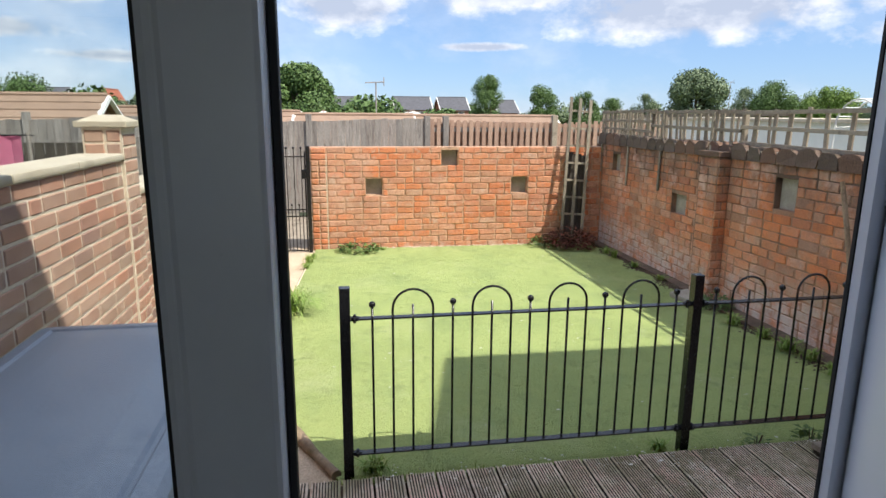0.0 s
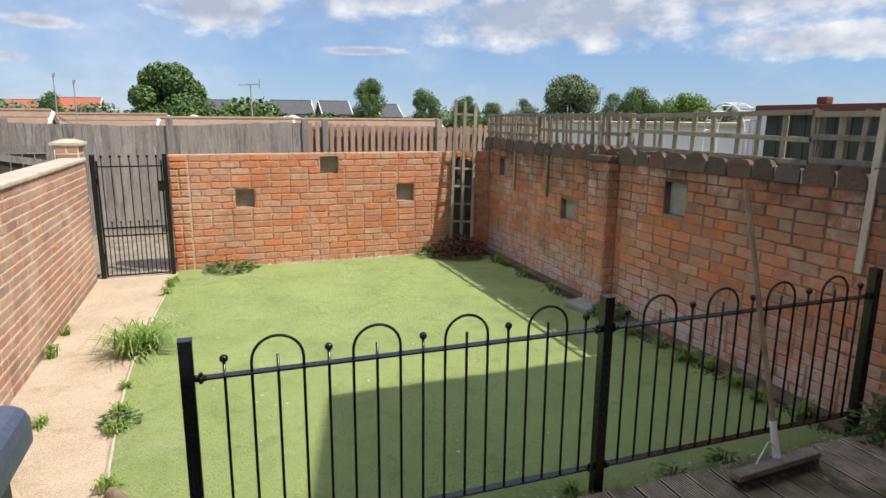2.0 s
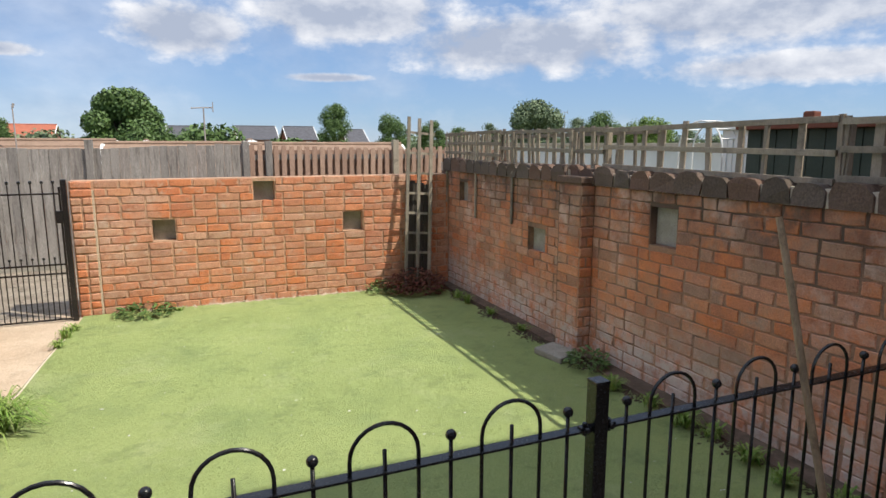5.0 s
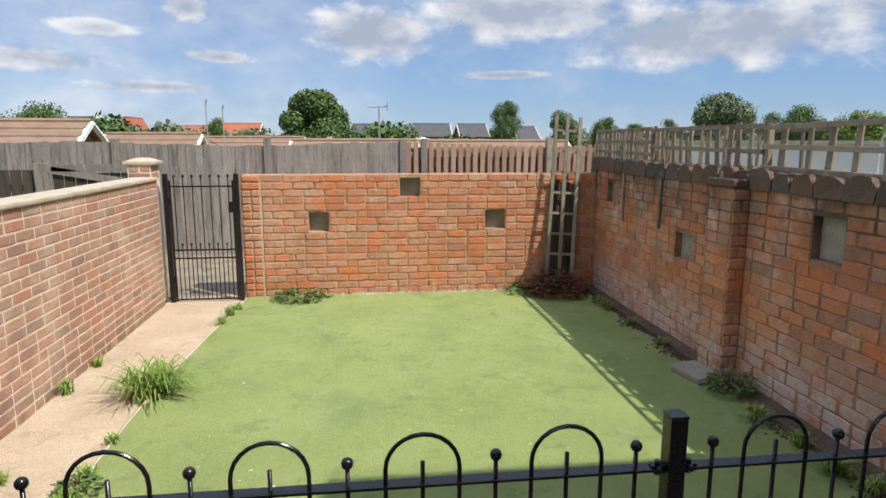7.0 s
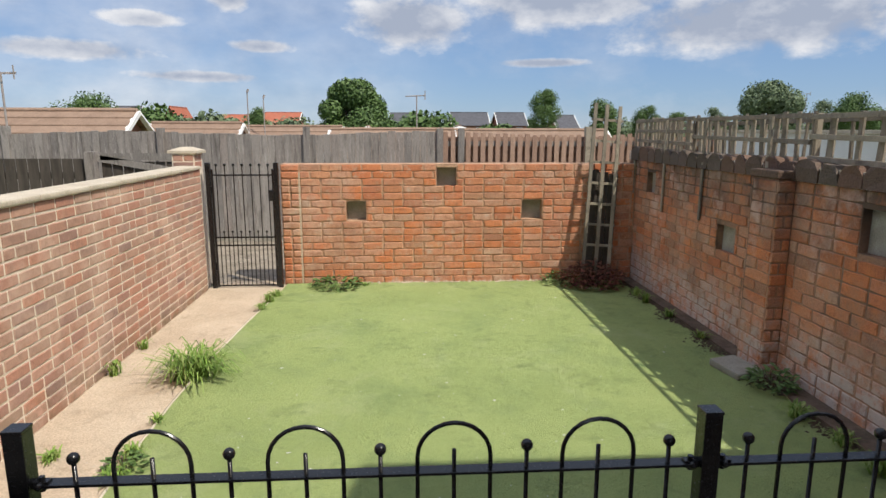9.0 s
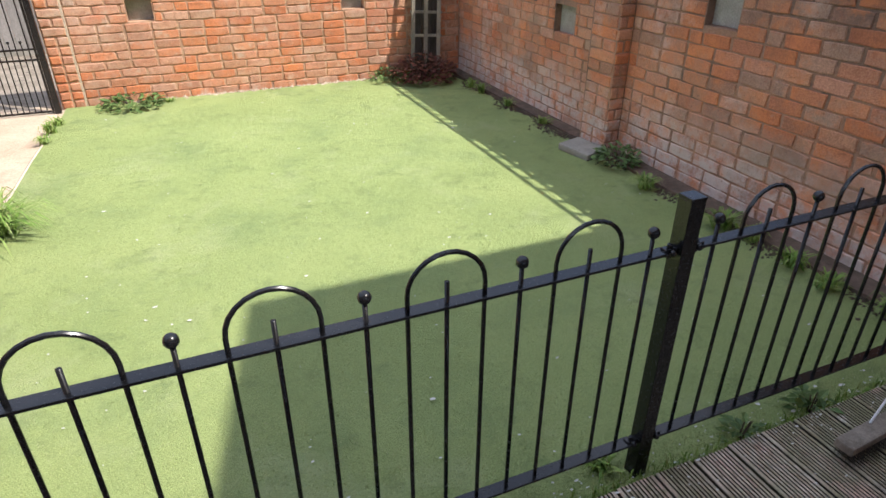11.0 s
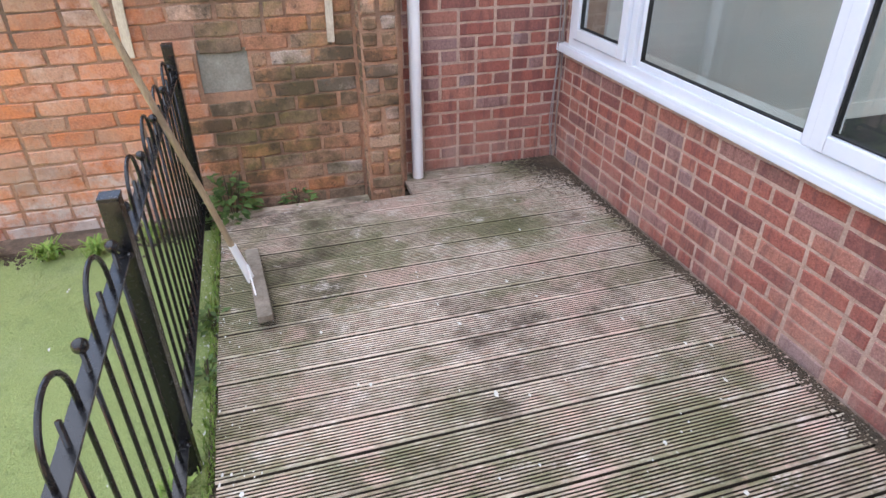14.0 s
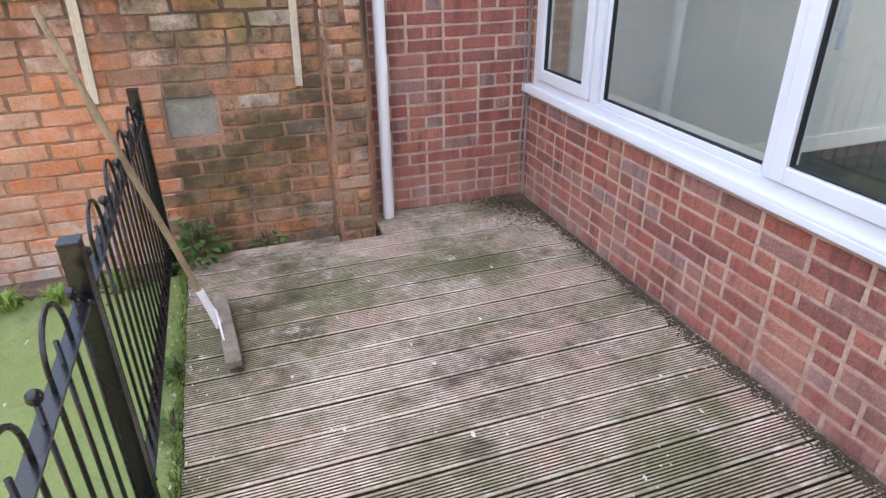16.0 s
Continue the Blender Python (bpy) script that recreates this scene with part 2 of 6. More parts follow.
M_HOUSE = pieces("rustic_red_house_brick", cols=[(0.30, 0.115, 0.09), (0.42, 0.18, 0.14)], scale=16, rough=0.85, bump=0.5, bscale=130, grain=0.5, pickmix=0.65, drawn=(1, 1, 0.18),
                 pickcols=[(0.35, 0.10, 0.075), (0.42, 0.15, 0.11), (0.20, 0.075, 0.07), (0.38, 0.11, 0.08), (0.18, 0.095, 0.09), (0.48, 0.21, 0.15), (0.36, 0.10, 0.07), (0.42, 0.18, 0.13), (0.28, 0.24, 0.24), (0.38, 0.12, 0.085), (0.28, 0.09, 0.075)],
                 stains=[((0.15, 0.07, 0.065), 13.0, 0.50, 0.60, 0.65, None, None), ((0.50, 0.32, 0.24), 9.0, 0.56, 0.70, 0.35, None, None), ((0.54, 0.39, 0.32), 4.0, 0.44, 0.68, 0.6, 0.36, 0.0)])
M_MORTAR_OLD = mat("sandy_lime_mortar", [(0.40, 0.22, 0.135), (0.58, 0.38, 0.26)], scale=7, rough=0.95, bump=0.8, bscale=70, stains=[((0.16, 0.11, 0.08), 5, 0.52, 0.7, 0.7, None, None)])
M_MORTAR_EAST = mat("damp_lime_mortar", [(0.36, 0.18, 0.105), (0.52, 0.32, 0.22)], scale=6, rough=0.95, bump=0.8, bscale=70, stains=[((0.10, 0.075, 0.055), 3, 0.46, 0.66, 0.8, None, None), ((0.09, 0.066, 0.05), 2.6, 0.34, 0.52, 0.9, 0.80, 1.20)])
M_MORTAR = mat("pinkish_sand_mortar", [(0.46, 0.31, 0.24), (0.64, 0.47, 0.38)], scale=14, rough=0.95, bump=0.8, bscale=90, stains=[((0.30, 0.20, 0.16), 5, 0.5, 0.7, 0.6, None, None)])
M_MORTAR_W = mat("pale_sand_mortar", [(0.68, 0.57, 0.45), (0.78, 0.68, 0.56)], scale=9, rough=0.95, bump=0.5, bscale=120)
M_NICHE = mat("grey_slab_concrete", [(0.26, 0.24, 0.20), (0.36, 0.34, 0.29)], scale=9, rough=0.9, bump=0.3)
M_COPING = mat("pale_concrete_coping", [(0.46, 0.39, 0.30), (0.60, 0.53, 0.43)], scale=5, rough=0.9, bump=0.35, stains=[((0.2, 0.17, 0.13), 6, 0.55, 0.72, 0.5, None, None)])
M_COPEBRICK = pieces("dark_mossy_coping_brick", cols=[(0.055, 0.044, 0.038), (0.13, 0.10, 0.085)], scale=9, rough=0.95, bump=0.7, bscale=70, grain=0.4,
                     pickcols=[(0.09, 0.07, 0.055), (0.14, 0.11, 0.09), (0.17, 0.10, 0.07), (0.08, 0.07, 0.055)])[0]
M_PATH = mat("worn_sandy_concrete", [(0.44, 0.345, 0.25), (0.58, 0.475, 0.36)], scale=2.2, rough=0.95, bump=0.5, bscale=110, grain=0.4,
             stains=[((0.24, 0.18, 0.12), 4, 0.55, 0.72, 0.6, None, None), ((0.62, 0.56, 0.47), 16, 0.6, 0.7, 0.6, None, None)])
M_SOIL = mat("dark_soil", [(0.05, 0.04, 0.028), (0.13, 0.095, 0.065)], scale=7, rough=1.0, bump=0.9, bscale=60)
M_GROUND = mat("rough_ground", [(0.12, 0.10, 0.06), (0.12, 0.15, 0.05), (0.2, 0.17, 0.11)], scale=0.6, rough=1.0, bump=0.6, bscale=25)
M_YARD = mat("pale_yard_gravel", [(0.19, 0.155, 0.12), (0.34, 0.29, 0.23)], scale=5, rough=1.0, bump=0.9, bscale=45, stains=[((0.55, 0.50, 0.44), 16, 0.60, 0.68, 0.7, None, None), ((0.06, 0.05, 0.04), 6, 0.54, 0.66, 0.7, None, None)])
M_TURF = mat("artificial_turf", [(0.280, 0.350, 0.132), (0.345, 0.412, 0.160)], scale=1.3, rough=0.95, bump=0.9, bscale=230, grain=0.45, spec=0.15,
             stains=[((0.17, 0.25, 0.11), 1.6, 0.5, 0.72, 0.6, None, None), ((0.42, 0.46, 0.25), 1.1, 0.54, 0.68, 0.5, None, None), ((0.14, 0.20, 0.08), 5.5, 0.54, 0.70, 0.6, None, None), ((0.15, 0.22, 0.08), 60, 0.55, 0.68, 0.45, None, None), ((0.48, 0.50, 0.30), 26, 0.64, 0.74, 0.5, None, None)])
M_BLADE = mat("turf_fibre", [(0.280, 0.350, 0.132), (0.345, 0.412, 0.160)], scale=3, rough=0.8, bump=0, pick="island", pickcols=[(0.24, 0.32, 0.12), (0.335, 0.40, 0.15), (0.44, 0.48, 0.24)], spec=0.2)
M_DECK = mat("weathered_grooved_decking", [(0.36, 0.29, 0.225), (0.74, 0.63, 0.52)], scale=3.2, rough=0.85, bump=0.6, bscale=75, stretch=(1.0, 0.18, 1.0), grain=0.6, drawn=(1.0, 0.75, 1.0),
             pick="object", pickmix=0.45, pickcols=[(0.46, 0.37, 0.29), (0.62, 0.48, 0.39), (0.72, 0.58, 0.48), (0.52, 0.43, 0.33)],
             stains=[((0.17, 0.18, 0.075), 1.3, 0.465, 0.585, 0.75, None, None), ((0.13, 0.14, 0.06), 4.2, 0.52, 0.66, 0.6, None, None), ((0.085, 0.06, 0.045), 1.7, 0.54, 0.65, 0.75, None, None),
                     ((0.64, 0.45, 0.37), 2.3, 0.54, 0.62, 0.8, None, None), ((0.80, 0.72, 0.64), 6, 0.58, 0.66, 0.75, None, None), ((0.10, 0.08, 0.06), 26, 0.58, 0.68, 0.5, None, None)])
# grime with green bits; near-black also paints in the shade of grooves and gaps
M_GROOVE_DARK = mat("groove_grime_and_shade", [(0.03, 0.024, 0.018), (0.07, 0.058, 0.042)], scale=9, rough=1.0, bump=0.4, stains=[((0.05, 0.06, 0.02), 3, 0.5, 0.7, 0.7, None, None)])
M_FOOTING = mat("dark_rubble_footing", [(0.09, 0.065, 0.048), (0.20, 0.14, 0.105)], scale=9, rough=1.0, bump=0.9, bscale=40, stains=[((0.09, 0.07, 0.05), 6, 0.48, 0.62, 0.8, None, None)])
M_FENCE = mat("silvered_fence_wood", [(0.17, 0.158, 0.15), (0.34, 0.315, 0.29)], scale=4, rough=0.9, bump=0.5, bscale=50, stretch=(4, 4, 0.5), grain=0.4, pick="object", pickmix=0.55,
              pickcols=[(0.18, 0.165, 0.155), (0.30, 0.275, 0.25), (0.38, 0.35, 0.32), (0.24, 0.215, 0.195), (0.33, 0.28, 0.25)], stains=[((0.055, 0.048, 0.044), 4, 0.52, 0.66, 0.65, None, None), ((0.55, 0.52, 0.49), 7, 0.57, 0.68, 0.6, None, None)], drawn=(5, 5, 0.5))
M_FENCE_RED = mat("reddish_fence_wood", [(0.30, 0.19, 0.14), (0.42, 0.28, 0.21)], scale=4, rough=0.9, bump=0.5, bscale=50, stretch=(4, 4, 0.5), grain=0.35, pick="object", pickmix=0.5,
                  pickcols=[(0.30, 0.20, 0.15), (0.40, 0.27, 0.21), (0.46, 0.33, 0.25)])
M_DARKFENCE = mat("dark_old_fence_wood", [(0.045, 0.038, 0.032), (0.10, 0.085, 0.07)], scale=4, rough=0.9, bump=0.5, bscale=50, stretch=(4, 4, 0.5))
M_BATTEN = mat("pale_bare_batten_wood", [(0.50, 0.42, 0.31), (0.66, 0.57, 0.45)], scale=6, rough=0.85, bump=0.4, bscale=70, stretch=(3, 3, 0.6), stains=[((0.28, 0.22, 0.15), 5, 0.55, 0.68, 0.5, None, None)])
M_SLAT = mat("weathered_trellis_wood", [(0.16, 0.14, 0.11), (0.34, 0.295, 0.23)], scale=6, rough=0.9, bump=0.5, bscale=70, stretch=(3, 3, 0.6), pick="object", pickmix=0.5,
             pickcols=[(0.17, 0.15, 0.12), (0.30, 0.265, 0.21), (0.44, 0.385, 0.30), (0.24, 0.20, 0.16)], stains=[((0.08, 0.07, 0.055), 6, 0.54, 0.66, 0.6, None, None)])
M_IRON = mat("black_painted_iron", [(0.006, 0.006, 0.007), (0.012, 0.012, 0.013)], scale=12, rough=0.25, bump=0.02, bscale=90, spec=0.5, grain=0.08)
M_UPVC = mat("white_upvc", [(0.70, 0.73, 0.79), (0.76, 0.79, 0.84)], scale=3, rough=0.32, bump=0.02, bscale=40, grain=0.04, spec=0.5)
M_GASKET = mat("black_rubber", [(0.012, 0.012, 0.013), (0.02, 0.02, 0.02)], rough=0.6, bump=0.05)
M_PIPE = mat("white_plastic_pipe", [(0.82, 0.82, 0.84), (0.87, 0.87, 0.89)], scale=5, rough=0.4, bump=0.03, grain=0.08)
# the pale bluish streaks paint sky glare into the colour; the grey marks are dirt
M_LID = mat("slate_grey_plastic_lid", [(0.27, 0.31, 0.39), (0.36, 0.40, 0.48)], scale=3, rough=0.40, bump=0.25, bscale=70, grain=0.2, stains=[((0.5, 0.53, 0.58), 4, 0.56, 0.70, 0.35, None, None), ((0.2, 0.2, 0.2), 5, 0.6, 0.75, 0.3, None, None)], drawn=(2.5, 0.6, 1))
M_BOXBODY = mat("taupe_plastic", [(0.17, 0.15, 0.13), (0.22, 0.20, 0.18)], scale=3, rough=0.55, bump=0.2, bscale=70)
M_CARPET = mat("dark_grey_carpet", [(0.035, 0.037, 0.04), (0.06, 0.062, 0.066)], scale=6, rough=1, bump=0.6, bscale=200)
M_PLASTER = mat("pale_grey_wall_paint", [(0.60, 0.61, 0.60), (0.66, 0.67, 0.66)], scale=2, rough=0.9, bump=0.05, grain=0.05)
M_CEIL = mat("white_ceiling_paint", [(0.76, 0.76, 0.75), (0.8, 0.8, 0.79)], scale=2, rough=0.9, bump=0.04, grain=0.04)
M_TILE = mat("brown_concrete_roof_tile", [(0.20, 0.135, 0.095), (0.31, 0.215, 0.155)], scale=3, rough=0.9, bump=0.4, bscale=30, pick="object", pickmix=0.3, pickcols=[(0.26, 0.17, 0.125), (0.35, 0.24, 0.18)])
M_SLATE = mat("dark_roof_slate", [(0.07, 0.07, 0.08), (0.11, 0.11, 0.125)], scale=2, rough=0.8, bump=0.3, bscale=20)
M_REDROOF = mat("red_roof_tile", [(0.34, 0.10, 0.06), (0.42, 0.15, 0.09)], scale=2, rough=0.9, bump=0.3, bscale=20)
M_FARBRICK = mat("far_brick", [(0.26, 0.12, 0.08), (0.34, 0.17, 0.11)], scale=3, rough=0.9, bump=0.2, bscale=30)
M_WHITE = mat("white_painted_wood", [(0.72, 0.72, 0.70), (0.80, 0.80, 0.78)], scale=3, rough=0.6, bump=0.05, grain=0.06)
M_GREENSHED = mat("dark_green_shed_paint", [(0.035, 0.05, 0.04), (0.06, 0.075, 0.06)], scale=3, rough=0.8, bump=0.2)
M_LEAF = mat("tree_leaf", [(0.05, 0.095, 0.025), (0.10, 0.165, 0.045)], scale=0.8, rough=0.6, bump=0, pick="island", pickmix=0.6, pickcols=[(0.045, 0.09, 0.022), (0.085, 0.15, 0.04), (0.13, 0.20, 0.06)])
M_LEAF_GREY = mat("grey_green_leaf", [(0.09, 0.13, 0.065), (0.16, 0.21, 0.11)], scale=0.8, rough=0.6, bump=0, pick="island", pickmix=0.6, pickcols=[(0.09, 0.135, 0.065), (0.15, 0.20, 0.11), (0.20, 0.25, 0.14)])
M_LEAF_LIME = mat("lime_leaf", [(0.12, 0.19, 0.03), (0.18, 0.26, 0.05)], scale=0.8, rough=0.6, bump=0, pick="island", pickmix=0.6, pickcols=[(0.10, 0.17, 0.03), (0.17, 0.26, 0.05)])
M_BARK = mat("bark", [(0.06, 0.045, 0.03), (0.12, 0.09, 0.065)], scale=5, rough=0.95, bump=0.6)
M_GRASS = mat("weed_grass_blade", [(0.09, 0.17, 0.025), (0.17, 0.27, 0.05)], scale=6, rough=0.6, bump=0, pick="island", pickmix=0.7, pickcols=[(0.09, 0.18, 0.025), (0.19, 0.32, 0.05), (0.30, 0.40, 0.10), (0.36, 0.36, 0.15)])
M_WEED = mat("weed_leaf", [(0.055, 0.105, 0.025), (0.11, 0.18, 0.05)], scale=6, rough=0.55, bump=0, pick="island", pickmix=0.7, pickcols=[(0.04, 0.08, 0.02), (0.10, 0.17, 0.045), (0.16, 0.24, 0.07)])
M_DEAD = mat("dead_bramble_leaf", [(0.10, 0.03, 0.022), (0.17, 0.06, 0.04)], scale=6, rough=0.8, bump=0, pick="island", pickmix=0.7, pickcols=[(0.09, 0.025, 0.02), (0.17, 0.05, 0.035), (0.22, 0.12, 0.06)])
M_HANDLE = mat("worn_broom_wood", [(0.25, 0.18, 0.11), (0.42, 0.32, 0.21)], scale=8, rough=0.75, bump=0.3, bscale=80, stretch=(2, 2, 0.5), stains=[((0.12, 0.09, 0.06), 9, 0.52, 0.66, 0.6, None, None)])
M_BRISTLE = mat("grey_bristle", [(0.035, 0.03, 0.026), (0.08, 0.07, 0.06)], scale=30, rough=1, bump=0.4)
M_BROOMHEAD = mat("grimy_broom_head_wood", [(0.16, 0.13, 0.10), (0.30, 0.26, 0.21)], scale=12, rough=0.9, bump=0.4)
M_PINK = mat("pink_cotton", [(0.74, 0.24, 0.38), (0.80, 0.30, 0.44)], scale=4, rough=0.9, bump=0.1)
M_LITTER = mat("pale_petal_litter", [(0.55, 0.55, 0.50), (0.7, 0.7, 0.66)], rough=0.9, bump=0)
M_CABLE = mat("grey_cable", [(0.28, 0.25, 0.24), (0.36, 0.33, 0.31)], rough=0.6, bump=0)
M_TIMBER = mat("rotten_edging_timber", [(0.17, 0.12, 0.08), (0.34, 0.26, 0.18)], scale=8, rough=0.95, bump=0.7, bscale=60, stains=[((0.08, 0.09, 0.03), 7, 0.5, 0.7, 0.5, None, None)])


def glass_material():
    m = bpy.data.materials.new("window_glass")
    m.use_nodes = True
    nt = m.node_tree
    nt.nodes.clear()
    out, mix, tr, gl, fr = (nt.nodes.new("ShaderNode" + k) for k in ("OutputMaterial", "MixShader", "BsdfTransparent", "BsdfGlossy", "LayerWeight"))
    fr.inputs[0].default_value = 0.5
    gl.inputs["Roughness"].default_value = 0.0
    tr.inputs[0].default_value = (0.93, 0.96, 0.95, 1)
    k = nt.nodes.new("ShaderNodeMath")
    k.operation, k.use_clamp = "MULTIPLY_ADD", True
    p = nt.nodes.new("ShaderNodeMath")
    p.operation = "POWER"
    p.inputs[1].default_value = 4.0
    nt.links.new(fr.outputs["Facing"], p.inputs[0])
    k.inputs[1].default_value, k.inputs[2].default_value = 0.85, 0.085
    nt.links.new(p.outputs[0], k.inputs[0])
    nt.links.new(k.outputs[0], mix.inputs[0])
    nt.links.new(tr.outputs[0], mix.inputs[1])
    nt.links.new(gl.outputs[0], mix.inputs[2])
    nt.links.new(mix.outputs[0], out.inputs[0])
    return m


M_GLASS = glass_material()


# ---- mesh helpers ----
def mesh_of(bm, name, material, smooth=False):
    if smooth:
        for e in bm.edges:
            e.smooth = not (len(e.link_faces) == 2 and e.calc_face_angle(0.0) > 0.7)
    me = bpy.data.meshes.new(name)
    bm.to_mesh(me)
    bm.free()
    me.materials.append(material)
    if smooth:
        for p in me.polygons:
            p.use_smooth = True
    return me


def part(name, bm, material, parent=None, label="", smooth=False):
    ob = new(name, bm if isinstance(bm, bpy.types.Mesh) else mesh_of(bm, name, material, smooth))
    if parent is not None:
        ob.parent = parent
    return tagged(ob, label)


def thing(name, label, category, at=(0, 0, 0), group="", kind=""):
    ob = new(name)
    ob.location = at
    ob.empty_display_size = 0.1
    return tagged(ob, label, category, group, kind)


def cuboid(bm, x0, x1, y0, y1, z0, z1, bevel=0.0, m=None):
    made = bmesh.ops.create_cube(bm, size=1.0)["verts"]
    for v in made:
        v.co = Vector(((x0 + x1) / 2 + v.co.x * (x1 - x0), (y0 + y1) / 2 + v.co.y * (y1 - y0), (z0 + z1) / 2 + v.co.z * (z1 - z0)))
    if bevel:
        es = list({e for v in made for e in v.link_edges})
        res = bmesh.ops.bevel(bm, geom=es, offset=bevel, segments=2, affect="EDGES", profile=0.6)
        made = list({v for f in res["faces"] for v in f.verts} | {v for v in made if v.is_valid})
    if m is not None:
        bmesh.ops.transform(bm, matrix=m, verts=made)
    return made


def block(*a, bevel=0.0, m=None):
    bm = bmesh.new()
    cuboid(bm, *a, bevel=bevel, m=m)
    return bm


def tube(bm, pts, r, seg=8, caps=True):
    """A round bar along the points; r is one radius or one for each point."""
    pts = [Vector(p) for p in pts]
    rings = []
    for i, p in enumerate(pts):
        d = (pts[min(i + 1, len(pts) - 1)] - pts[max(i - 1, 0)]).normalized()
        side = d.cross(Vector((0.3, 0.9, 0.2)) if abs(d.y) < 0.9 else Vector((1, 0, 0))).normalized()
        up = d.cross(side)
        rad = r[i] if isinstance(r, (list, tuple)) else r
        rings.append([bm.verts.new(p + (side * math.cos(a) + up * math.sin(a)) * rad) for a in (2 * math.pi * k / seg for k in range(seg))])
    for a, b in zip(rings, rings[1:]):
        for k in range(seg):
            bm.faces.new((a[k], a[(k + 1) % seg], b[(k + 1) % seg], b[k]))
    if caps:
        bm.faces.new(rings[0][::-1])
        bm.faces.new(rings[-1])
    bmesh.ops.recalc_face_normals(bm, faces=bm.faces)
    return bm


def bar(pts, r, seg=8):
    return tube(bmesh.new(), pts, r, seg)


def ball(p, r, u=10, v=7):
    bm = bmesh.new()
    bmesh.ops.create_uvsphere(bm, u_segments=u, v_segments=v, radius=r, matrix=Matrix.Translation(p))
    return bm


def joined(name, verts, faces, material, parent=None, label=""):
    me = bpy.data.meshes.new(name)
    me.from_pydata(verts, [], faces)
    me.materials.append(material)
    ob = new(name, me)
    if parent is not None:
        ob.parent = parent
    return tagged(ob, label)


def sheet(poly, z, thick, name, material):
    """A flat slab from an outline."""
    bm = bmesh.new()
    top = [bm.verts.new((x, y, z)) for x, y in poly]
    low = [bm.verts.new((x, y, z - thick)) for x, y in poly]
    bm.faces.new(top)
    bm.faces.new(low[::-1])
    n = len(poly)
    for i in range(n):
        bm.faces.new((top[i], low[i], low[(i + 1) % n], top[(i + 1) % n]))
    bmesh.ops.recalc_face_normals(bm, faces=bm.faces)
    return new(name, mesh_of(bm, name, material))


# ---- setting ----
def ground_height(x, y):
    far = max(0.0, min(1.0, (math.hypot(x, max(0.0, y - 4)) - 10.5) / 10.0))
    return -0.13 - 2.3 * far * far * (3 - 2 * far)


gv, gf = [], []
gx = [-3000, -600, -150, -60, -30, -20, -15, -12, -10, -8, -6, -4, -2, 0, 2, 4, 6, 8, 10, 12, 15, 20, 30, 60, 150, 600, 3000]
gy = [-3000, -600, -100, -30, -12, -6, -2, 2, 4, 6, 8, 10, 12, 14, 15, 16, 18, 20, 22, 25, 30, 45, 70, 120, 300, 900, 3000]
for y in gy:
    for x in gx:
        gv.append((x, y, ground_height(x, y)))
W = len(gx)
for j in range(len(gy) - 1):
    for i in range(W - 1):
        gf.append((j * W + i, j * W + i + 1, (j + 1) * W + i + 1, (j + 1) * W + i))
tagged(joined("ground", gv, gf, M_GROUND), "rough grassy ground falling away to the horizon", "ground", kind="structure")

TURF_EDGE = [(-0.55, 10.39), (-0.57, 9.95), (-0.65, 8.95), (-0.71, 7.9), (-0.72, 7.2), (-0.70, 6.5), (-0.66, 5.85), (-0.60, 5.55), (-0.27, 4.92), (-0.20, 4.80)]
turf = sheet([(3.32, 4.79), (3.36, 7.3), (3.36, 10.39)] + TURF_EDGE, -0.07, 0.05, "turf", M_TURF)
tagged(turf, "flat green artificial turf, dusty and faded, laid up to the brick walls", "artificial turf", kind="structure")
tagged(sheet([(-1.40, 4.77), (-0.16, 4.77)] + [(x + 0.02, y) for x, y in TURF_EDGE[::-1]] + [(-0.5, 10.6), (-1.40, 10.6)], -0.085, 0.06, "pavement", M_PATH),
       "worn sandy concrete garden path beside the turf", "path", kind="structure")
tagged(sheet([(-1.40, 10.6), (3.4, 10.6), (6, 13.4), (-6, 13.4), (-6, 10.6)], -0.10, 0.05, "pavement", M_YARD), "pale gravelly passage behind the garden gate", "path", kind="structure")
tagged(sheet([(3.30, 4.80), (3.50, 4.80), (3.50, 10.40), (3.34, 10.40), (3.34, 7.3), (3.30, 7.0)], -0.050, 0.06, "soil_strip", M_FOOTING), "strip of dark soil and rubble along the old wall", "soil", kind="structure")
tagged(sheet([(-1.40, 2.55), (3.60, 2.55), (3.60, 4.80), (-1.40, 4.80)], -0.06, 0.07, "soil_bed", M_SOIL), "dark soil under the decking", "soil", kind="structure")


def wall_body(name, axis, face, back, u0, u1, z0, z1, holes, depth, material, label):
    """A wall along x or y with its front at face; holes (u0, u1, z0, z1) go in to the given depth, or through if depth is None."""
    bm = bmesh.new()
    sgn = 1 if back > face else -1

    def put(a, b, c, d, n0, n1):
        lo, hi = min(n0, n1), max(n0, n1)
        if axis == "y":
            cuboid(bm, lo, hi, a, b, c, d)
        else:
            cuboid(bm, a, b, lo, hi, c, d)
    us = sorted({u0, u1, *[h[0] for h in holes], *[h[1] for h in holes]})
    zs = sorted({z0, z1, *[h[2] for h in holes], *[h[3] for h in holes]})
    end = back if depth is None else face + sgn * depth
    for a, b in zip(us, us[1:]):
        for c, d in zip(zs, zs[1:]):
            um, zm = (a + b) / 2, (c + d) / 2
            if not any(h[0] < um < h[1] and h[2] < zm < h[3] for h in holes):
                put(a, b, c, d, face, end)
    if depth is not None:
        put(u0, u1, z0, z1, end, back)
    ob = new(name, mesh_of(bm, name, material))
    return tagged(ob, label, "wall", kind="structure")


BRICKS = {}


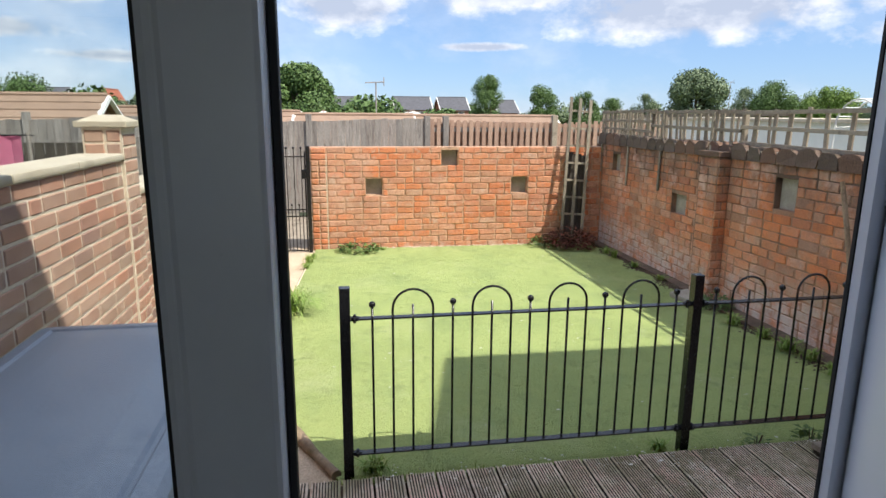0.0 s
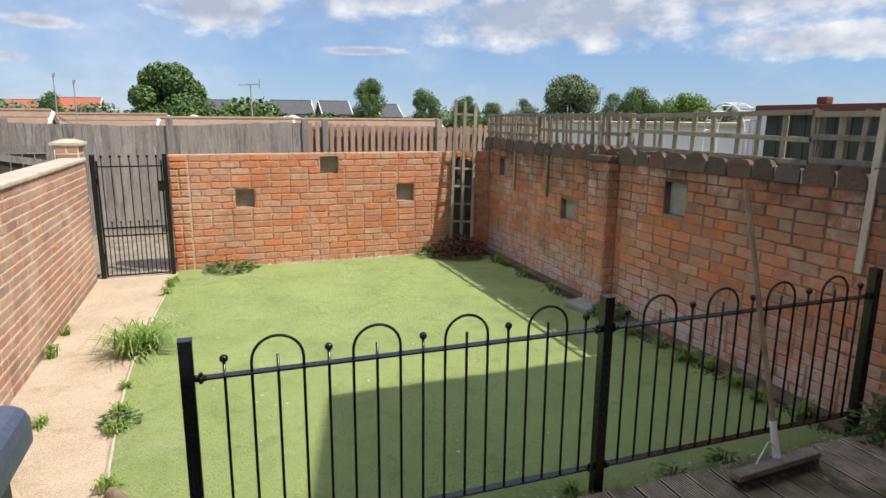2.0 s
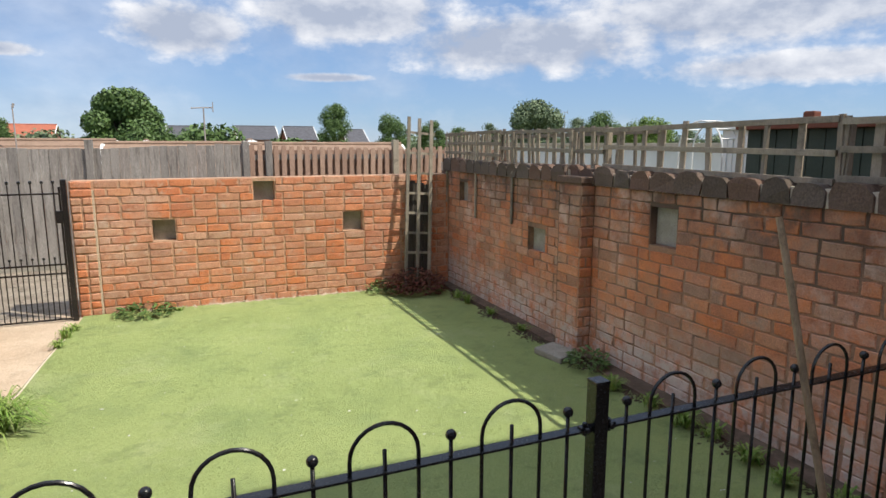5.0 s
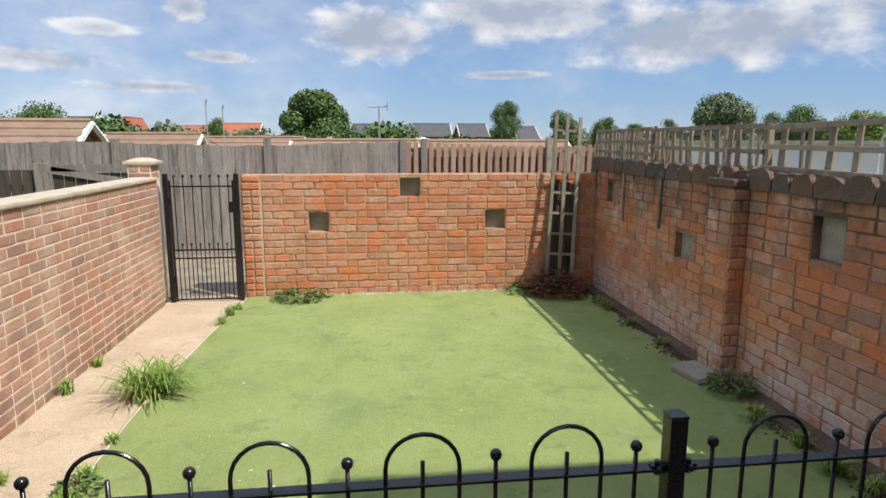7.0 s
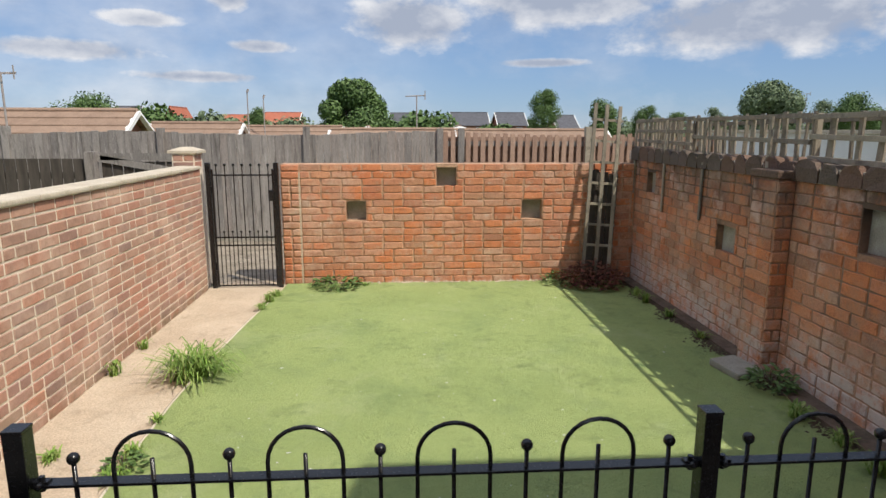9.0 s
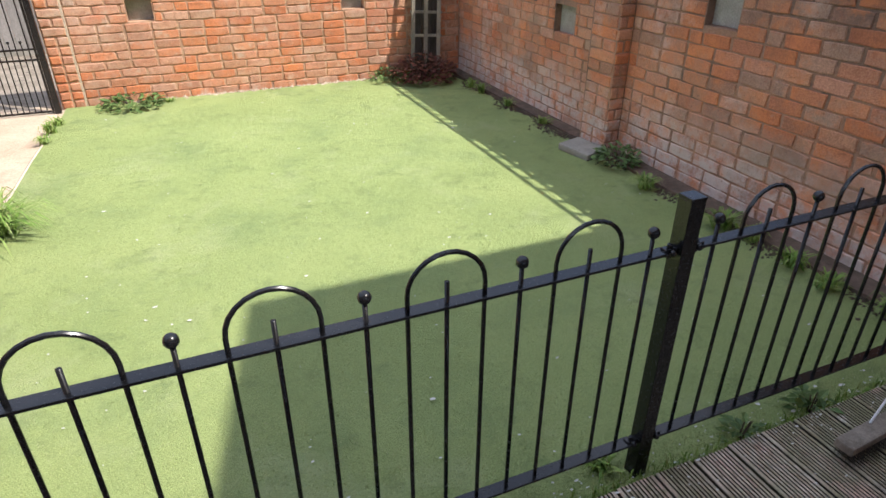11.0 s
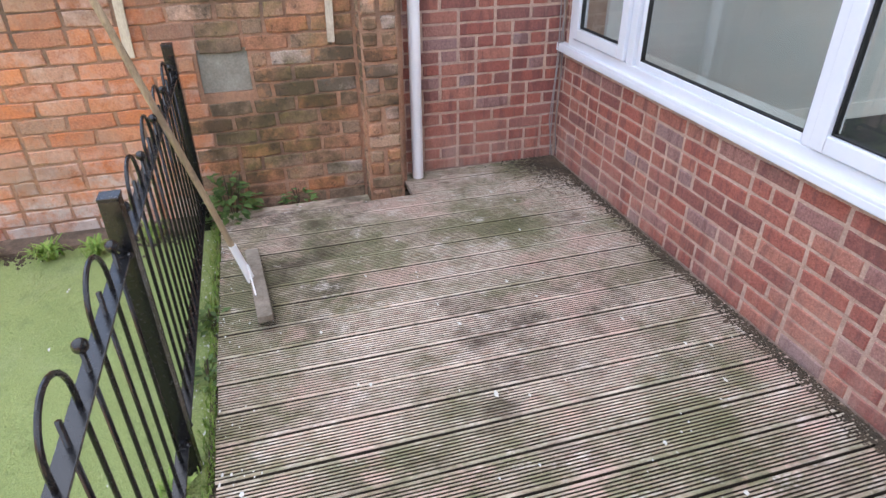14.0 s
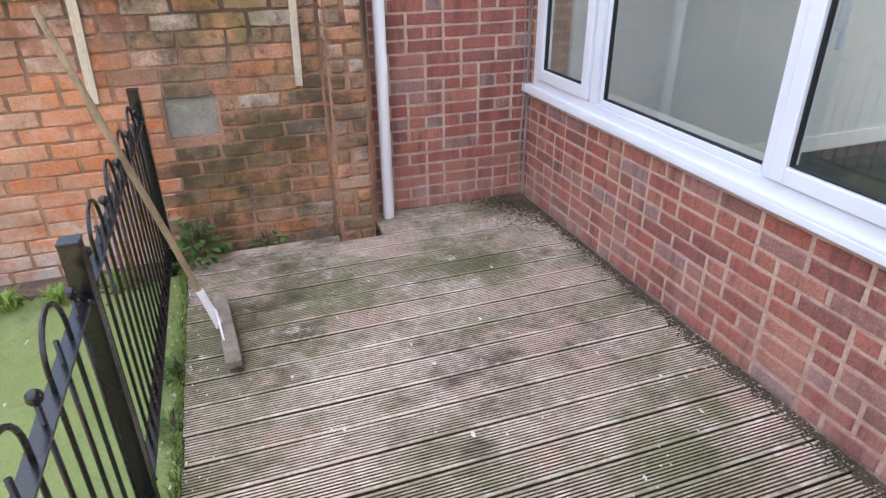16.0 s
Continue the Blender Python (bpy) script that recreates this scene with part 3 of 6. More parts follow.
def brick_shape(length, high, deep, bev, rough, variant):
    """Vertices and faces of one brick with worn, wavering edges: length along x, front towards -y."""
    rnd = random.Random(variant * 977 + int(length * 1000))
    n = 4 if length > 0.13 else 3
    steps = [i / (n - 1) for i in range(n)]
    outline = [(-1 + 2 * u, -1) for u in steps] + [(1 - 2 * u, 1) for u in steps]
    edge = [(x * length / 2 + rnd.uniform(-rough, rough) - (x * rough * 1.2 if abs(x) == 1 else 0), z * (high / 2 + rnd.uniform(-rough, rough) * 0.8 - (rough * 0.7 if abs(x) == 1 else 0))) for x, z in outline]
    v = [(x, deep, z) for x, z in edge]
    v += [(x, bev + rnd.uniform(-rough, rough) * 0.4, z) for x, z in edge]
    for (sx, sz), (x, z) in zip(outline, edge):
        v.append((x - (sx * bev if abs(sx) == 1 else 0), rnd.uniform(-rough, rough) * 0.35, z - sz * bev * rnd.uniform(0.8, 1.3)))
    k = 2 * n
    f = [(2 * k + i, 2 * k + i + 1, 3 * k - 2 - i, 3 * k - 1 - i) for i in range(n - 1)]
    for i in range(k):
        m = (i + 1) % k
        f += [(i, m, k + m, k + i), (k + i, k + m, 2 * k + m, 2 * k + i)]
    return v, f


def lay_bricks(owner, mats, axis, face, out, u0, u1, z0, courses, course, length=0.215, joint=0.010, holes=(), proud=0.008, bev=0.006, rough=0.0015, near=None, cap=300,
               seed=1, half=0.15, name="brick", skip=None, perp=None):
    """Stretcher bond on a wall face. out: the sign of the outward normal along the other axis. near: the stretch of the wall whose bricks are single parts."""
    rnd = random.Random(seed)
    pitch, high = length + joint, course - joint
    single, rest_v, rest_f = 0, [], []
    todo = []
    for c in range(courses):
        zc = z0 + (c + 0.5) * course
        u = u0 - (pitch / 2 if c % 2 else 0.0)
        while u < u1 - 0.02:
            w = pitch if rnd.random() > half else pitch / 2
            a, b = max(u, u0), min(u + w, u1)
            u += w
            spans = [(a, b)]
            for h in holes:
                if h[2] < zc < h[3]:
                    spans = [s for p, q in spans for s in ((p, min(q, h[0])), (max(p, h[1]), q)) if s[1] - s[0] > 0.035]
            todo += [(p, q, zc) for p, q in spans if q - p > 0.035]
    for p, q, zc in todo:
        if skip and skip(p, q, zc):
            continue
        ln = round((q - p - (joint if perp is None else perp)) / 0.006) * 0.006
        variant = rnd.randrange(6)
        turn = pose(0, 0, 0, rnd.uniform(-1, 1) * rough * 250, rnd.uniform(-1, 1) * rough * 130, 0)
        lift, rise = rnd.random() * rough * 0.6, rnd.uniform(-1, 1) * rough * 0.7
        uc = (p + q) / 2
        n = face + out * (proud + lift)
        if axis == "y":
            m = Matrix.Translation((n, uc, zc + rise)) @ Matrix.Rotation(radians(90 if out > 0 else -90), 4, "Z") @ turn
        else:
            m = Matrix.Translation((uc, n, zc + rise)) @ Matrix.Rotation(radians(180 if out > 0 else 0), 4, "Z") @ turn
        key = (mats[0].name, ln, round(high, 3), variant)
        if key not in BRICKS:
            BRICKS[key] = brick_shape(ln, high, 0.045, bev, rough, variant)
        if (near is None or near[0] <= uc <= near[1]) and single < cap:
            single += 1
            mk = ("mesh", *key)
            if mk not in BRICKS:
                me = bpy.data.meshes.new("brick")
                me.from_pydata(BRICKS[key][0], [], BRICKS[key][1])
                me.materials.append(mats[0])
                BRICKS[mk] = me
            ob = new(name, BRICKS[mk])
            ob.parent = owner
            ob.matrix_basis = m
        else:
            k = len(rest_v)
            rest_v += [tuple(m @ Vector(v)) for v in BRICKS[key][0]]
            rest_f += [tuple(i + k for i in f) for f in BRICKS[key][1]]
    if rest_v:
        tagged(joined(name + "work", rest_v, rest_f, mats[1], owner), kind="stuff")


NORTH_HOLES = [(0.139, 0.360, 0.650, 0.875), (1.165, 1.392, 1.035, 1.255), (2.150, 2.390, 0.655, 0.880)]
EAST_HOLES = [(9.84, 10.07, 0.97, 1.22), (8.17, 8.47, 0.655, 0.885), (6.54, 6.80, 0.955, 1.225)]
wall_north = wall_body("wall_north", "x", 10.418, 10.64, -0.58, 3.60, -0.14, 1.292, NORTH_HOLES, 0.12, M_MORTAR_OLD, "old orange brick garden wall with three square niches")
wall_east = wall_body("wall_east", "y", 3.478, 3.70, 3.66, 10.64, -0.14, 1.335, EAST_HOLES + [(4.487, 4.737, 0.638, 0.866)], 0.075, M_MORTAR_EAST, "damp old orange brick wall with niches under a trellis")
wall_west = wall_body("wall_west", "y", -1.388, -1.60, 2.67, 10.20, -0.14, 1.252, (), 0.05, M_MORTAR_W, "modern red brick garden wall with pale mortar joints")
for u0, u1, z0, z1 in NORTH_HOLES:
    part("niche_slab", block(u0 + 0.002, u1 - 0.002, 10.520, 10.536, z0 + 0.002, z1 - 0.002, bevel=0.003), M_NICHE, wall_north, "grey concrete slab in the niche")
for u0, u1, z0, z1 in EAST_HOLES:
    part("niche_slab", block(3.535, 3.552, u0 + 0.002, u1 - 0.002, z0 + 0.002, z1 - 0.002, bevel=0.003), M_NICHE, wall_east, "grey concrete slab in the niche")
part("vent_slab", block(3.493, 3.552, 4.487, 4.737, 0.638, 0.866, bevel=0.004), M_NICHE, wall_east, "flush square grey concrete slab")
part("west_step", block(-1.60, -1.388, 2.67, 5.74, 1.252, 1.47), M_MORTAR_W, wall_west)
# brick piers
part("pier", block(3.352, 3.478, 7.452, 7.77, -0.14, 1.34), M_MORTAR_EAST, wall_east)
part("pier", block(3.385, 3.50, 3.70, 3.905, -0.14, 2.05), M_MORTAR_EAST, wall_east)
part("pier", block(-0.58, -0.375, 10.40, 10.42, -0.14, 1.288), M_MORTAR_OLD, wall_north)
part("pier", block(-1.575, -1.372, 5.73, 5.96, -0.14, 1.645), M_MORTAR_W, wall_west)
part("pier", block(-1.66, -1.43, 10.17, 10.44, -0.14, 1.415), M_MORTAR_W, wall_west)

part("mortar_fillet", block(-0.386, -0.366, 10.392, 10.412, -0.10, 1.20, bevel=0.003), M_PATH, wall_north, "pale mortar fillet beside the pier")


def coping(x0, x1, y0, y1, z, t, parent, label):
    part("coping_stone", block(x0, x1, y0, y1, z, z + t, bevel=0.012), M_COPING, parent, label)


y = 5.97
while y < 10.15:
    e = min(y + 0.6, 10.16)
    coping(-1.61, -1.362, y + 0.003, e - 0.003, 1.254, 0.036, wall_west, "pale concrete coping stone")
    y = e
y = 2.7
while y < 5.7:
    e = min(y + 0.6, 5.73)
    coping(-1.61, -1.362, y + 0.003, e - 0.003, 1.472, 0.036, wall_west, "pale concrete coping stone")
    y = e


def pier_cap(x, y, z, w):
    bm = bmesh.new()
    made = cuboid(bm, x - w / 2, x + w / 2, y - w / 2, y + w / 2, z, z + 0.035, bevel=0.006)
    top = [bm.verts.new((x + sx * (w / 2 - 0.012), y + sy * (w / 2 - 0.012), z + 0.034)) for sx, sy in ((-1, -1), (1, -1), (1, 1), (-1, 1))]
    tip = [bm.verts.new((x + sx * 0.05, y + sy * 0.05, z + 0.068)) for sx, sy in ((-1, -1), (1, -1), (1, 1), (-1, 1))]
    for k in range(4):
        bm.faces.new((top[k], top[(k + 1) % 4], tip[(k + 1) % 4], tip[k]))
    bm.faces.new(tip)
    part("pier_cap", bm, M_COPING, wall_west, "weathered concrete pier cap")


pier_cap(-1.473, 5.845, 1.647, 0.27)
pier_cap(-1.545, 10.305, 1.417, 0.31)

# ---- the house ----
DOOR = (-1.05, 0.56, 0.06, 2.16)
WINDOW = (0.98, 3.50, 0.705, 2.12)
south = wall_body("wall_south", "x", 2.607, 2.40, -4.6, 3.60, -0.14, 4.9, [DOOR, WINDOW, (-3.6, -2.2, 3.0, 4.2), (0.2, 2.2, 3.0, 4.2)], None, M_MORTAR, "dark red brick back wall of the house")
wing = wall_body("wall_wing", "y", 3.608, 3.85, 2.40, 3.66, -0.14, 5.6, (), 0.05, M_MORTAR, "dark red brick side wall of the projecting house wing")
part("wing_front", block(3.85, 8.5, 3.42, 3.66, -0.14, 5.6), M_FARBRICK, wing)
part("wing_side", block(8.25, 8.5, -4.0, 3.42, -0.14, 5.6), M_FARBRICK, wing)
part("wing_back", block(3.608, 8.25, -4.24, -4.0, -0.14, 5.6), M_FARBRICK, wing)
part("wing_side", block(3.608, 3.85, -4.0, 2.40, 2.6, 5.6), M_FARBRICK, wing)
room_n = new("ceiling", mesh_of(block(-4.6, 3.60, -2.4, 2.40, 2.46, 2.60), "ceiling", M_CEIL))
tagged(room_n, "plain white ceiling", "ceiling", kind="structure")
tagged(new("floor", mesh_of(block(-4.6, 3.60, -2.4, 2.42, -0.10, 0.055), "floor", M_CARPET)), "dark grey carpeted floor of the empty room", "floor", kind="structure")
# wall_partition is unseen, added to keep the window room's lamp off the door
for nm, b in (("wall_partition", (0.68, 0.78, -2.4, 2.384, 0.055, 2.46)), ("wall_room_west", (-4.8, -4.6, -2.6, 2.66, -0.14, 4.9)), ("wall_room_east", (3.47, 3.604, -2.4, 2.40, 0.055, 2.46))):
    tagged(new(nm, mesh_of(block(*b), nm, M_PLASTER)), "pale grey painted wall of the empty room", "wall", kind="structure")
tagged(new("wall_lining", mesh_of(block(0.58, 0.98, 2.385, 2.398, 0.055, 2.46), "wall_lining", M_PLASTER)), "pale painted pier between door and window", "wall", kind="structure")
for b in ((-4.6, 3.47, -2.4, -2.382, 0.055, 0.175), (3.452, 3.47, -2.38, 2.40, 0.055, 0.175), (-4.6, -4.582, -2.38, 2.40, 0.055, 0.175), (0.58, 3.45, 2.36, 2.382, 0.055, 0.175)):
    tagged(new("baseboard", mesh_of(block(*b, bevel=0.004), "baseboard", M_WHITE)), "white painted skirting board", "skirting board", kind="structure")


# both openings are added, out of view, to bring light into the rooms
front = wall_body("wall_room_south", "x", -2.4, -2.6, -4.6, 3.6, -0.14, 4.9, [(-1.3, 0.5, 0.8, 2.2), (1.0, 3.2, 0.8, 2.2)], None, M_PLASTER, "pale grey painted wall of the empty room with added light openings")
bm = bmesh.new()
for a in (-1.3, -0.43, 0.43, 1.0, 2.05, 3.13):
    cuboid(bm, a, a + 0.07, -2.54, -2.47, 0.8, 2.2, 0.004)
for c in (0.8, 2.13):
    cuboid(bm, -1.23, 0.43, -2.535, -2.475, c, c + 0.07, 0.004)
    cuboid(bm, 1.07, 3.13, -2.535, -2.475, c, c + 0.07, 0.004)
tagged(new("window_2", mesh_of(bm, "window_2", M_UPVC)), "unseen white plastic window frames added round the light openings", "window", kind="structure")


def roof(name, x0, x1, y0, y1, z, rise, over, material, along="x"):
    bm = bmesh.new()
    x0, x1, y0, y1 = x0 - over, x1 + over, y0 - over, y1 + over
    if along == "x":
        prof = [(x0, y0, z), (x0, (y0 + y1) / 2, z + rise), (x0, y1, z)]
        step = Vector((x1 - x0, 0, 0))
    else:
        prof = [(x0, y0, z), ((x0 + x1) / 2, y0, z + rise), (x1, y0, z)]
        step = Vector((0, y1 - y0, 0))
    a = [bm.verts.new(p) for p in prof]
    b = [bm.verts.new(Vector(p) + step) for p in prof]
    bm.faces.new(a)
    bm.faces.new(b[::-1])
    for k in range(3):
        n = (k + 1) % 3
        bm.faces.new((a[k], b[k], b[n], a[n]))
    bmesh.ops.recalc_face_normals(bm, faces=bm.faces)
    return tagged(new(name, mesh_of(bm, name, material)), "brown tiled pitched roof of the house", "roof", kind="structure")


roof("roof_1", -4.6, 3.4, -2.4, 2.66, 4.9, 1.9, 0.2, M_TILE)
roof("roof_2", 3.60, 8.5, -4.24, 3.62, 5.6, 1.45, 0.0, M_TILE)
for b in ((-3.6, -2.2), (0.2, 2.2)):
    w = tagged(new("window_upper", mesh_of(block(b[0], b[1], 2.50, 2.56, 3.0, 4.2), "window_upper", M_UPVC)), "white framed upper window", "window", kind="structure")
    part("pane", block(b[0] + 0.08, b[1] - 0.08, 2.561, 2.567, 3.08, 4.12), M_GASKET, w)


def profile_frame(x0, x1, z0, z1, w, y0, y1, bevel=0.004):
    """Four mitred-looking bars round an opening, in one mesh."""
    bm = bmesh.new()
    cuboid(bm, x0, x0 + w, y0, y1, z0, z1, bevel)
    cuboid(bm, x1 - w, x1, y0, y1, z0, z1, bevel)
    cuboid(bm, x0 + w, x1 - w, y0, y1, z0, z0 + w, bevel)
    cuboid(bm, x0 + w, x1 - w, y0, y1, z1 - w, z1, bevel)
    return bm


def glazed(parent, x0, x1, z0, z1, y, deep=0.012):
    """A pane with a black gasket line and a sloped bead round it."""
    part("gasket", profile_frame(x0 - 0.004, x1 + 0.004, z0 - 0.004, z1 + 0.004, 0.006, y - 0.012, y + 0.012, 0.001), M_GASKET, parent, "black rubber gasket")
    p = part("pane", block(x0, x1, y - 0.002, y + 0.002, z0, z1), M_GLASS, parent, "clear glass pane")
    p.visible_shadow = False


x0, x1, z0, z1 = WINDOW
window = thing("window_1", "white plastic three-part window above the brick base", "window", kind="structure")
fy0, fy1 = 2.562, 2.632
bm = profile_frame(x0, x1, z0 + 0.03, z1, 0.055, fy0, fy1)
for a in (1.645, 2.83):
    cuboid(bm, a - 0.028, a + 0.028, fy0, fy1, z0 + 0.085, z1 - 0.055, 0.004)
part("window_frame", bm, M_UPVC, window)


def casement(a, b, handle):
    s = part("casement", profile_frame(a, b, z0 + 0.092, z1 - 0.062, 0.062, fy1 - 0.045, fy1 + 0.016, 0.006), M_UPVC, window, "opening casement, shut")
    glazed(s, a + 0.068, b - 0.068, z0 + 0.16, z1 - 0.13, fy1 - 0.012)
    if handle:
        bm = bmesh.new()
        cuboid(bm, handle - 0.012, handle + 0.012, fy0 - 0.03, fy0 - 0.005, 1.30, 1.40, 0.004)
        cuboid(bm, handle - 0.009, handle + 0.009, fy0 - 0.05, fy0 - 0.03, 1.24, 1.36, 0.004)
        part("handle", bm, M_UPVC, s, "white window handle")


casement(2.867, x1 - 0.061, 0)
casement(x0 + 0.061, 1.626, 1.585)
part("glazing_bead", profile_frame(1.658, 2.786, z0 + 0.085, z1 - 0.055, 0.032, fy0 + 0.02, fy1 - 0.012, 0.008), M_UPVC, window)
glazed(window, 1.692, 2.752, z0 + 0.12, z1 - 0.09, fy1 - 0.03)
bm = block(x0 - 0.04, 3.602, 2.520, 2.657, 0.712, 0.740, bevel=0.006)
cuboid(bm, x0 - 0.04, 3.602, 2.639, 2.659, 0.692, 0.724, 0.005)
part("window_sill", bm, M_UPVC, window, "white plastic sill with a drip edge")
part("inner_sill", block(x0, x1 - 0.02, 2.25, 2.519, 0.70, 0.722, bevel=0.004), M_WHITE, window, "white painted inner sill board")

# double door: one leaf shut, one leaf swung into the room
door = thing("door_1", "white plastic glazed double door, one leaf open", "door", kind="structure")
x0, x1, z0, z1 = DOOR
bm = bmesh.new()
cuboid(bm, x0, x0 + 0.06, 2.57, 2.645, z0, z1, 0.004)
cuboid(bm, x1 - 0.06, x1, 2.57, 2.645, z0, z1, 0.004)
cuboid(bm, x0 + 0.06, x1 - 0.06, 2.57, 2.645, z1 - 0.06, z1, 0.004)
part("door_frame", bm, M_UPVC, door)
part("jamb_lining", block(x1 - 0.136, x1 - 0.061, 2.650, 2.664, z0 + 0.03, z1 - 0.06), M_UPVC, door)
part("gasket", block(x1 - 0.1375, x1, 2.665, 2.670, z0 + 0.03, z1 - 0.06), M_GASKET, door, "black rubber seal")
part("threshold", block(x0, x1, 2.50, 2.69, 0.02, 0.085, bevel=0.006), M_UPVC, door, "white door threshold")


def leaf(width, parent, bottom=0.13, st=0.085):
    """A glazed leaf from x=0 to width, outer face towards +y; its parts under one mesh."""
    h0, h1 = z0 + 0.04, z1 - 0.066
    bm = bmesh.new()
    cuboid(bm, 0, st, -0.035, 0.035, h0, h1, 0.006)
    cuboid(bm, width - st, width, -0.035, 0.035, h0, h1, 0.006)
    cuboid(bm, st, width - st, -0.035, 0.035, h0, h0 + bottom, 0.006)
    cuboid(bm, st, width - st, -0.035, 0.035, h1 - st, h1, 0.006)
    s = part("leaf", bm, M_UPVC, parent)
    part("glazing_bead", profile_frame(st - 0.006, width - st + 0.006, h0 + bottom - 0.006, h1 - st + 0.006, 0.022, -0.03, 0.03, 0.008), M_UPVC, s)
    part("gasket", profile_frame(st + 0.012, width - st - 0.012, h0 + bottom + 0.012, h1 - st - 0.012, 0.008, -0.022, 0.022, 0.001), M_GASKET, s, "black rubber gasket")
    p = part("pane", block(st + 0.018, width - st - 0.018, -0.003, 0.003, h0 + bottom + 0.015, h1 - st - 0.015), M_GLASS, s, "clear glass pane")
    p.visible_shadow = False
    part("gasket", block(width + 0.0005, width + 0.009, 0.010, 0.030, h0, h1, bevel=0.002), M_GASKET, s, "black rubber edge seal")
    return s


shut = leaf(0.722, door)
shut.matrix_basis = pose(-0.974, 2.607, 0)
opened = leaf(0.690, door, st=0.125)
opened.matrix_basis = pose(0.474, 2.636, 0, 0, 0, -111.5)


# ---- the railing ----
FENCE_Y, POST_TOP = 4.845, 0.940
POSTS = [-0.189, 1.599, 3.323]


def railing_post(x):
    t = thing("railing_post", "black painted square steel railing post at the edge of the decking", "post", (x, FENCE_Y, -0.07), "posts of the garden railing")
    bm = block(-0.0245, 0.0245, -0.0245, 0.0245, 0.0, POST_TOP + 0.062, bevel=0.002)
    part("shaft", bm, M_IRON, t)
    part("cap", block(-0.0258, 0.0258, -0.0258, 0.0258, POST_TOP + 0.062, POST_TOP + 0.070, bevel=0.002), M_IRON, t)
    return t


for x in POSTS:
    railing_post(x)


def railing_panel(xa, xb):
    t = thing("bow_top_railing", "black bow-topped iron railing panel with ball finials", "railing", (xa, FENCE_Y, -0.07), "panels of the garden railing")
    w = xb - xa
    g = 0.07
    top, low = 0.785 + g, 0.088 + g
    for z in (top, low):
        part("top_rail" if z == top else "bottom_rail", block(0.045, w - 0.045, -0.020, 0.020, z - 0.004, z + 0.004, bevel=0.0015), M_IRON, t)
        for x in (0.045, w - 0.045):
            bm = bmesh.new()
            cuboid(bm, x - 0.020, x + 0.020, -0.012, 0.012, z - 0.010, z + 0.010, 0.002)
            tube(bm, [(x, 0, z - 0.020), (x, 0, z + 0.020)], 0.008, 8)
            part("bracket", bm, M_IRON, t, "bolted clamp bracket")
            part("bolt", ball((x, -0.016, z), 0.011, 8, 5), M_IRON, t, smooth=True)
    p = 0.0970 if w > 1.75 else 0.0943
    o = 0.128 if w > 1.75 else 0.113
    xs = [o + p * k for k in range(17)]
    for k, x in enumerate(xs):
        if k % 4 == 0:
            part("bar", bar([(x, 0, low), (x, 0, top + 0.055)], 0.006), M_IRON, t, smooth=True)
            part("ball_finial", ball((x, 0, top + 0.066), 0.0165), M_IRON, t, smooth=True)
        elif k % 4 == 2:
            part("bar", bar([(x, 0, low), (x, 0, top + 0.060)], 0.006), M_IRON, t, smooth=True)
        elif k % 4 == 1:
            pts = [(x, 0, low), (x, 0, top + 0.040)]
            pts += [(x + p - p * math.cos(math.pi * a / 12), 0, top + 0.040 + p * 0.98 * math.sin(math.pi * a / 12)) for a in range(1, 12)]
            pts += [(x + 2 * p, 0, top + 0.040), (x + 2 * p, 0, low)]
            part("hoop", bar(pts, 0.006), M_IRON, t, smooth=True)
    return t


railing_panel(POSTS[0], POSTS[1])
railing_panel(POSTS[1], POSTS[2])


# ---- the gate ----
def garden_gate():
    for x in (-1.335, -0.605):
        t = thing("gate_post", "black square steel gate post fixed to the brickwork", "post", (x, 10.30, -0.10), "gate posts")
        part("shaft", block(-0.025, 0.025, -0.025, 0.025, 0, 1.415, bevel=0.002), M_IRON, t)
    t = thing("garden_gate", "tall black iron garden gate with ball-topped bars, shut", "gate", (-0.97, 10.30, -0.085))
    h = 0.325
    frame_bm = bmesh.new()
    for z in (0.025, 0.485, 0.575, 1.265):
        cuboid(frame_bm, -h, h, -0.008, 0.008, z - 0.008, z + 0.008, 0.001)
    for x in (-h, h):
        cuboid(frame_bm, x - 0.009, x + 0.009, -0.009, 0.009, 0.01, 1.33, 0.001)
    part("gate_frame", frame_bm, M_IRON, t)
    for k in range(7):
        x = -h + (k + 0.5) * 2 * h / 7
        part("bar", bar([(x, 0, 0.02), (x, 0, 1.365)], 0.0062, 6), M_IRON, t)
        part("ball_finial", ball((x, 0, 1.375), 0.016, 8, 6), M_IRON, t)
    for k in range(6):
        x = -h + (k + 1) * 2 * h / 7
        part("dog_bar", bar([(x, 0, 0.02), (x, 0, 0.63)], 0.0055, 6), M_IRON, t)
        part("ball_finial", ball((x, 0, 0.638), 0.013, 8, 6), M_IRON, t)
    part("latch", block(h - 0.05, h + 0.02, -0.03, 0.012, 0.98, 1.10, bevel=0.006), M_IRON, t, "black gate latch")
    for z in (0.25, 1.1):
        part("hinge", bar([(-h - 0.02, 0, z - 0.04), (-h - 0.02, 0, z + 0.04)], 0.012), M_IRON, t)


garden_gate()


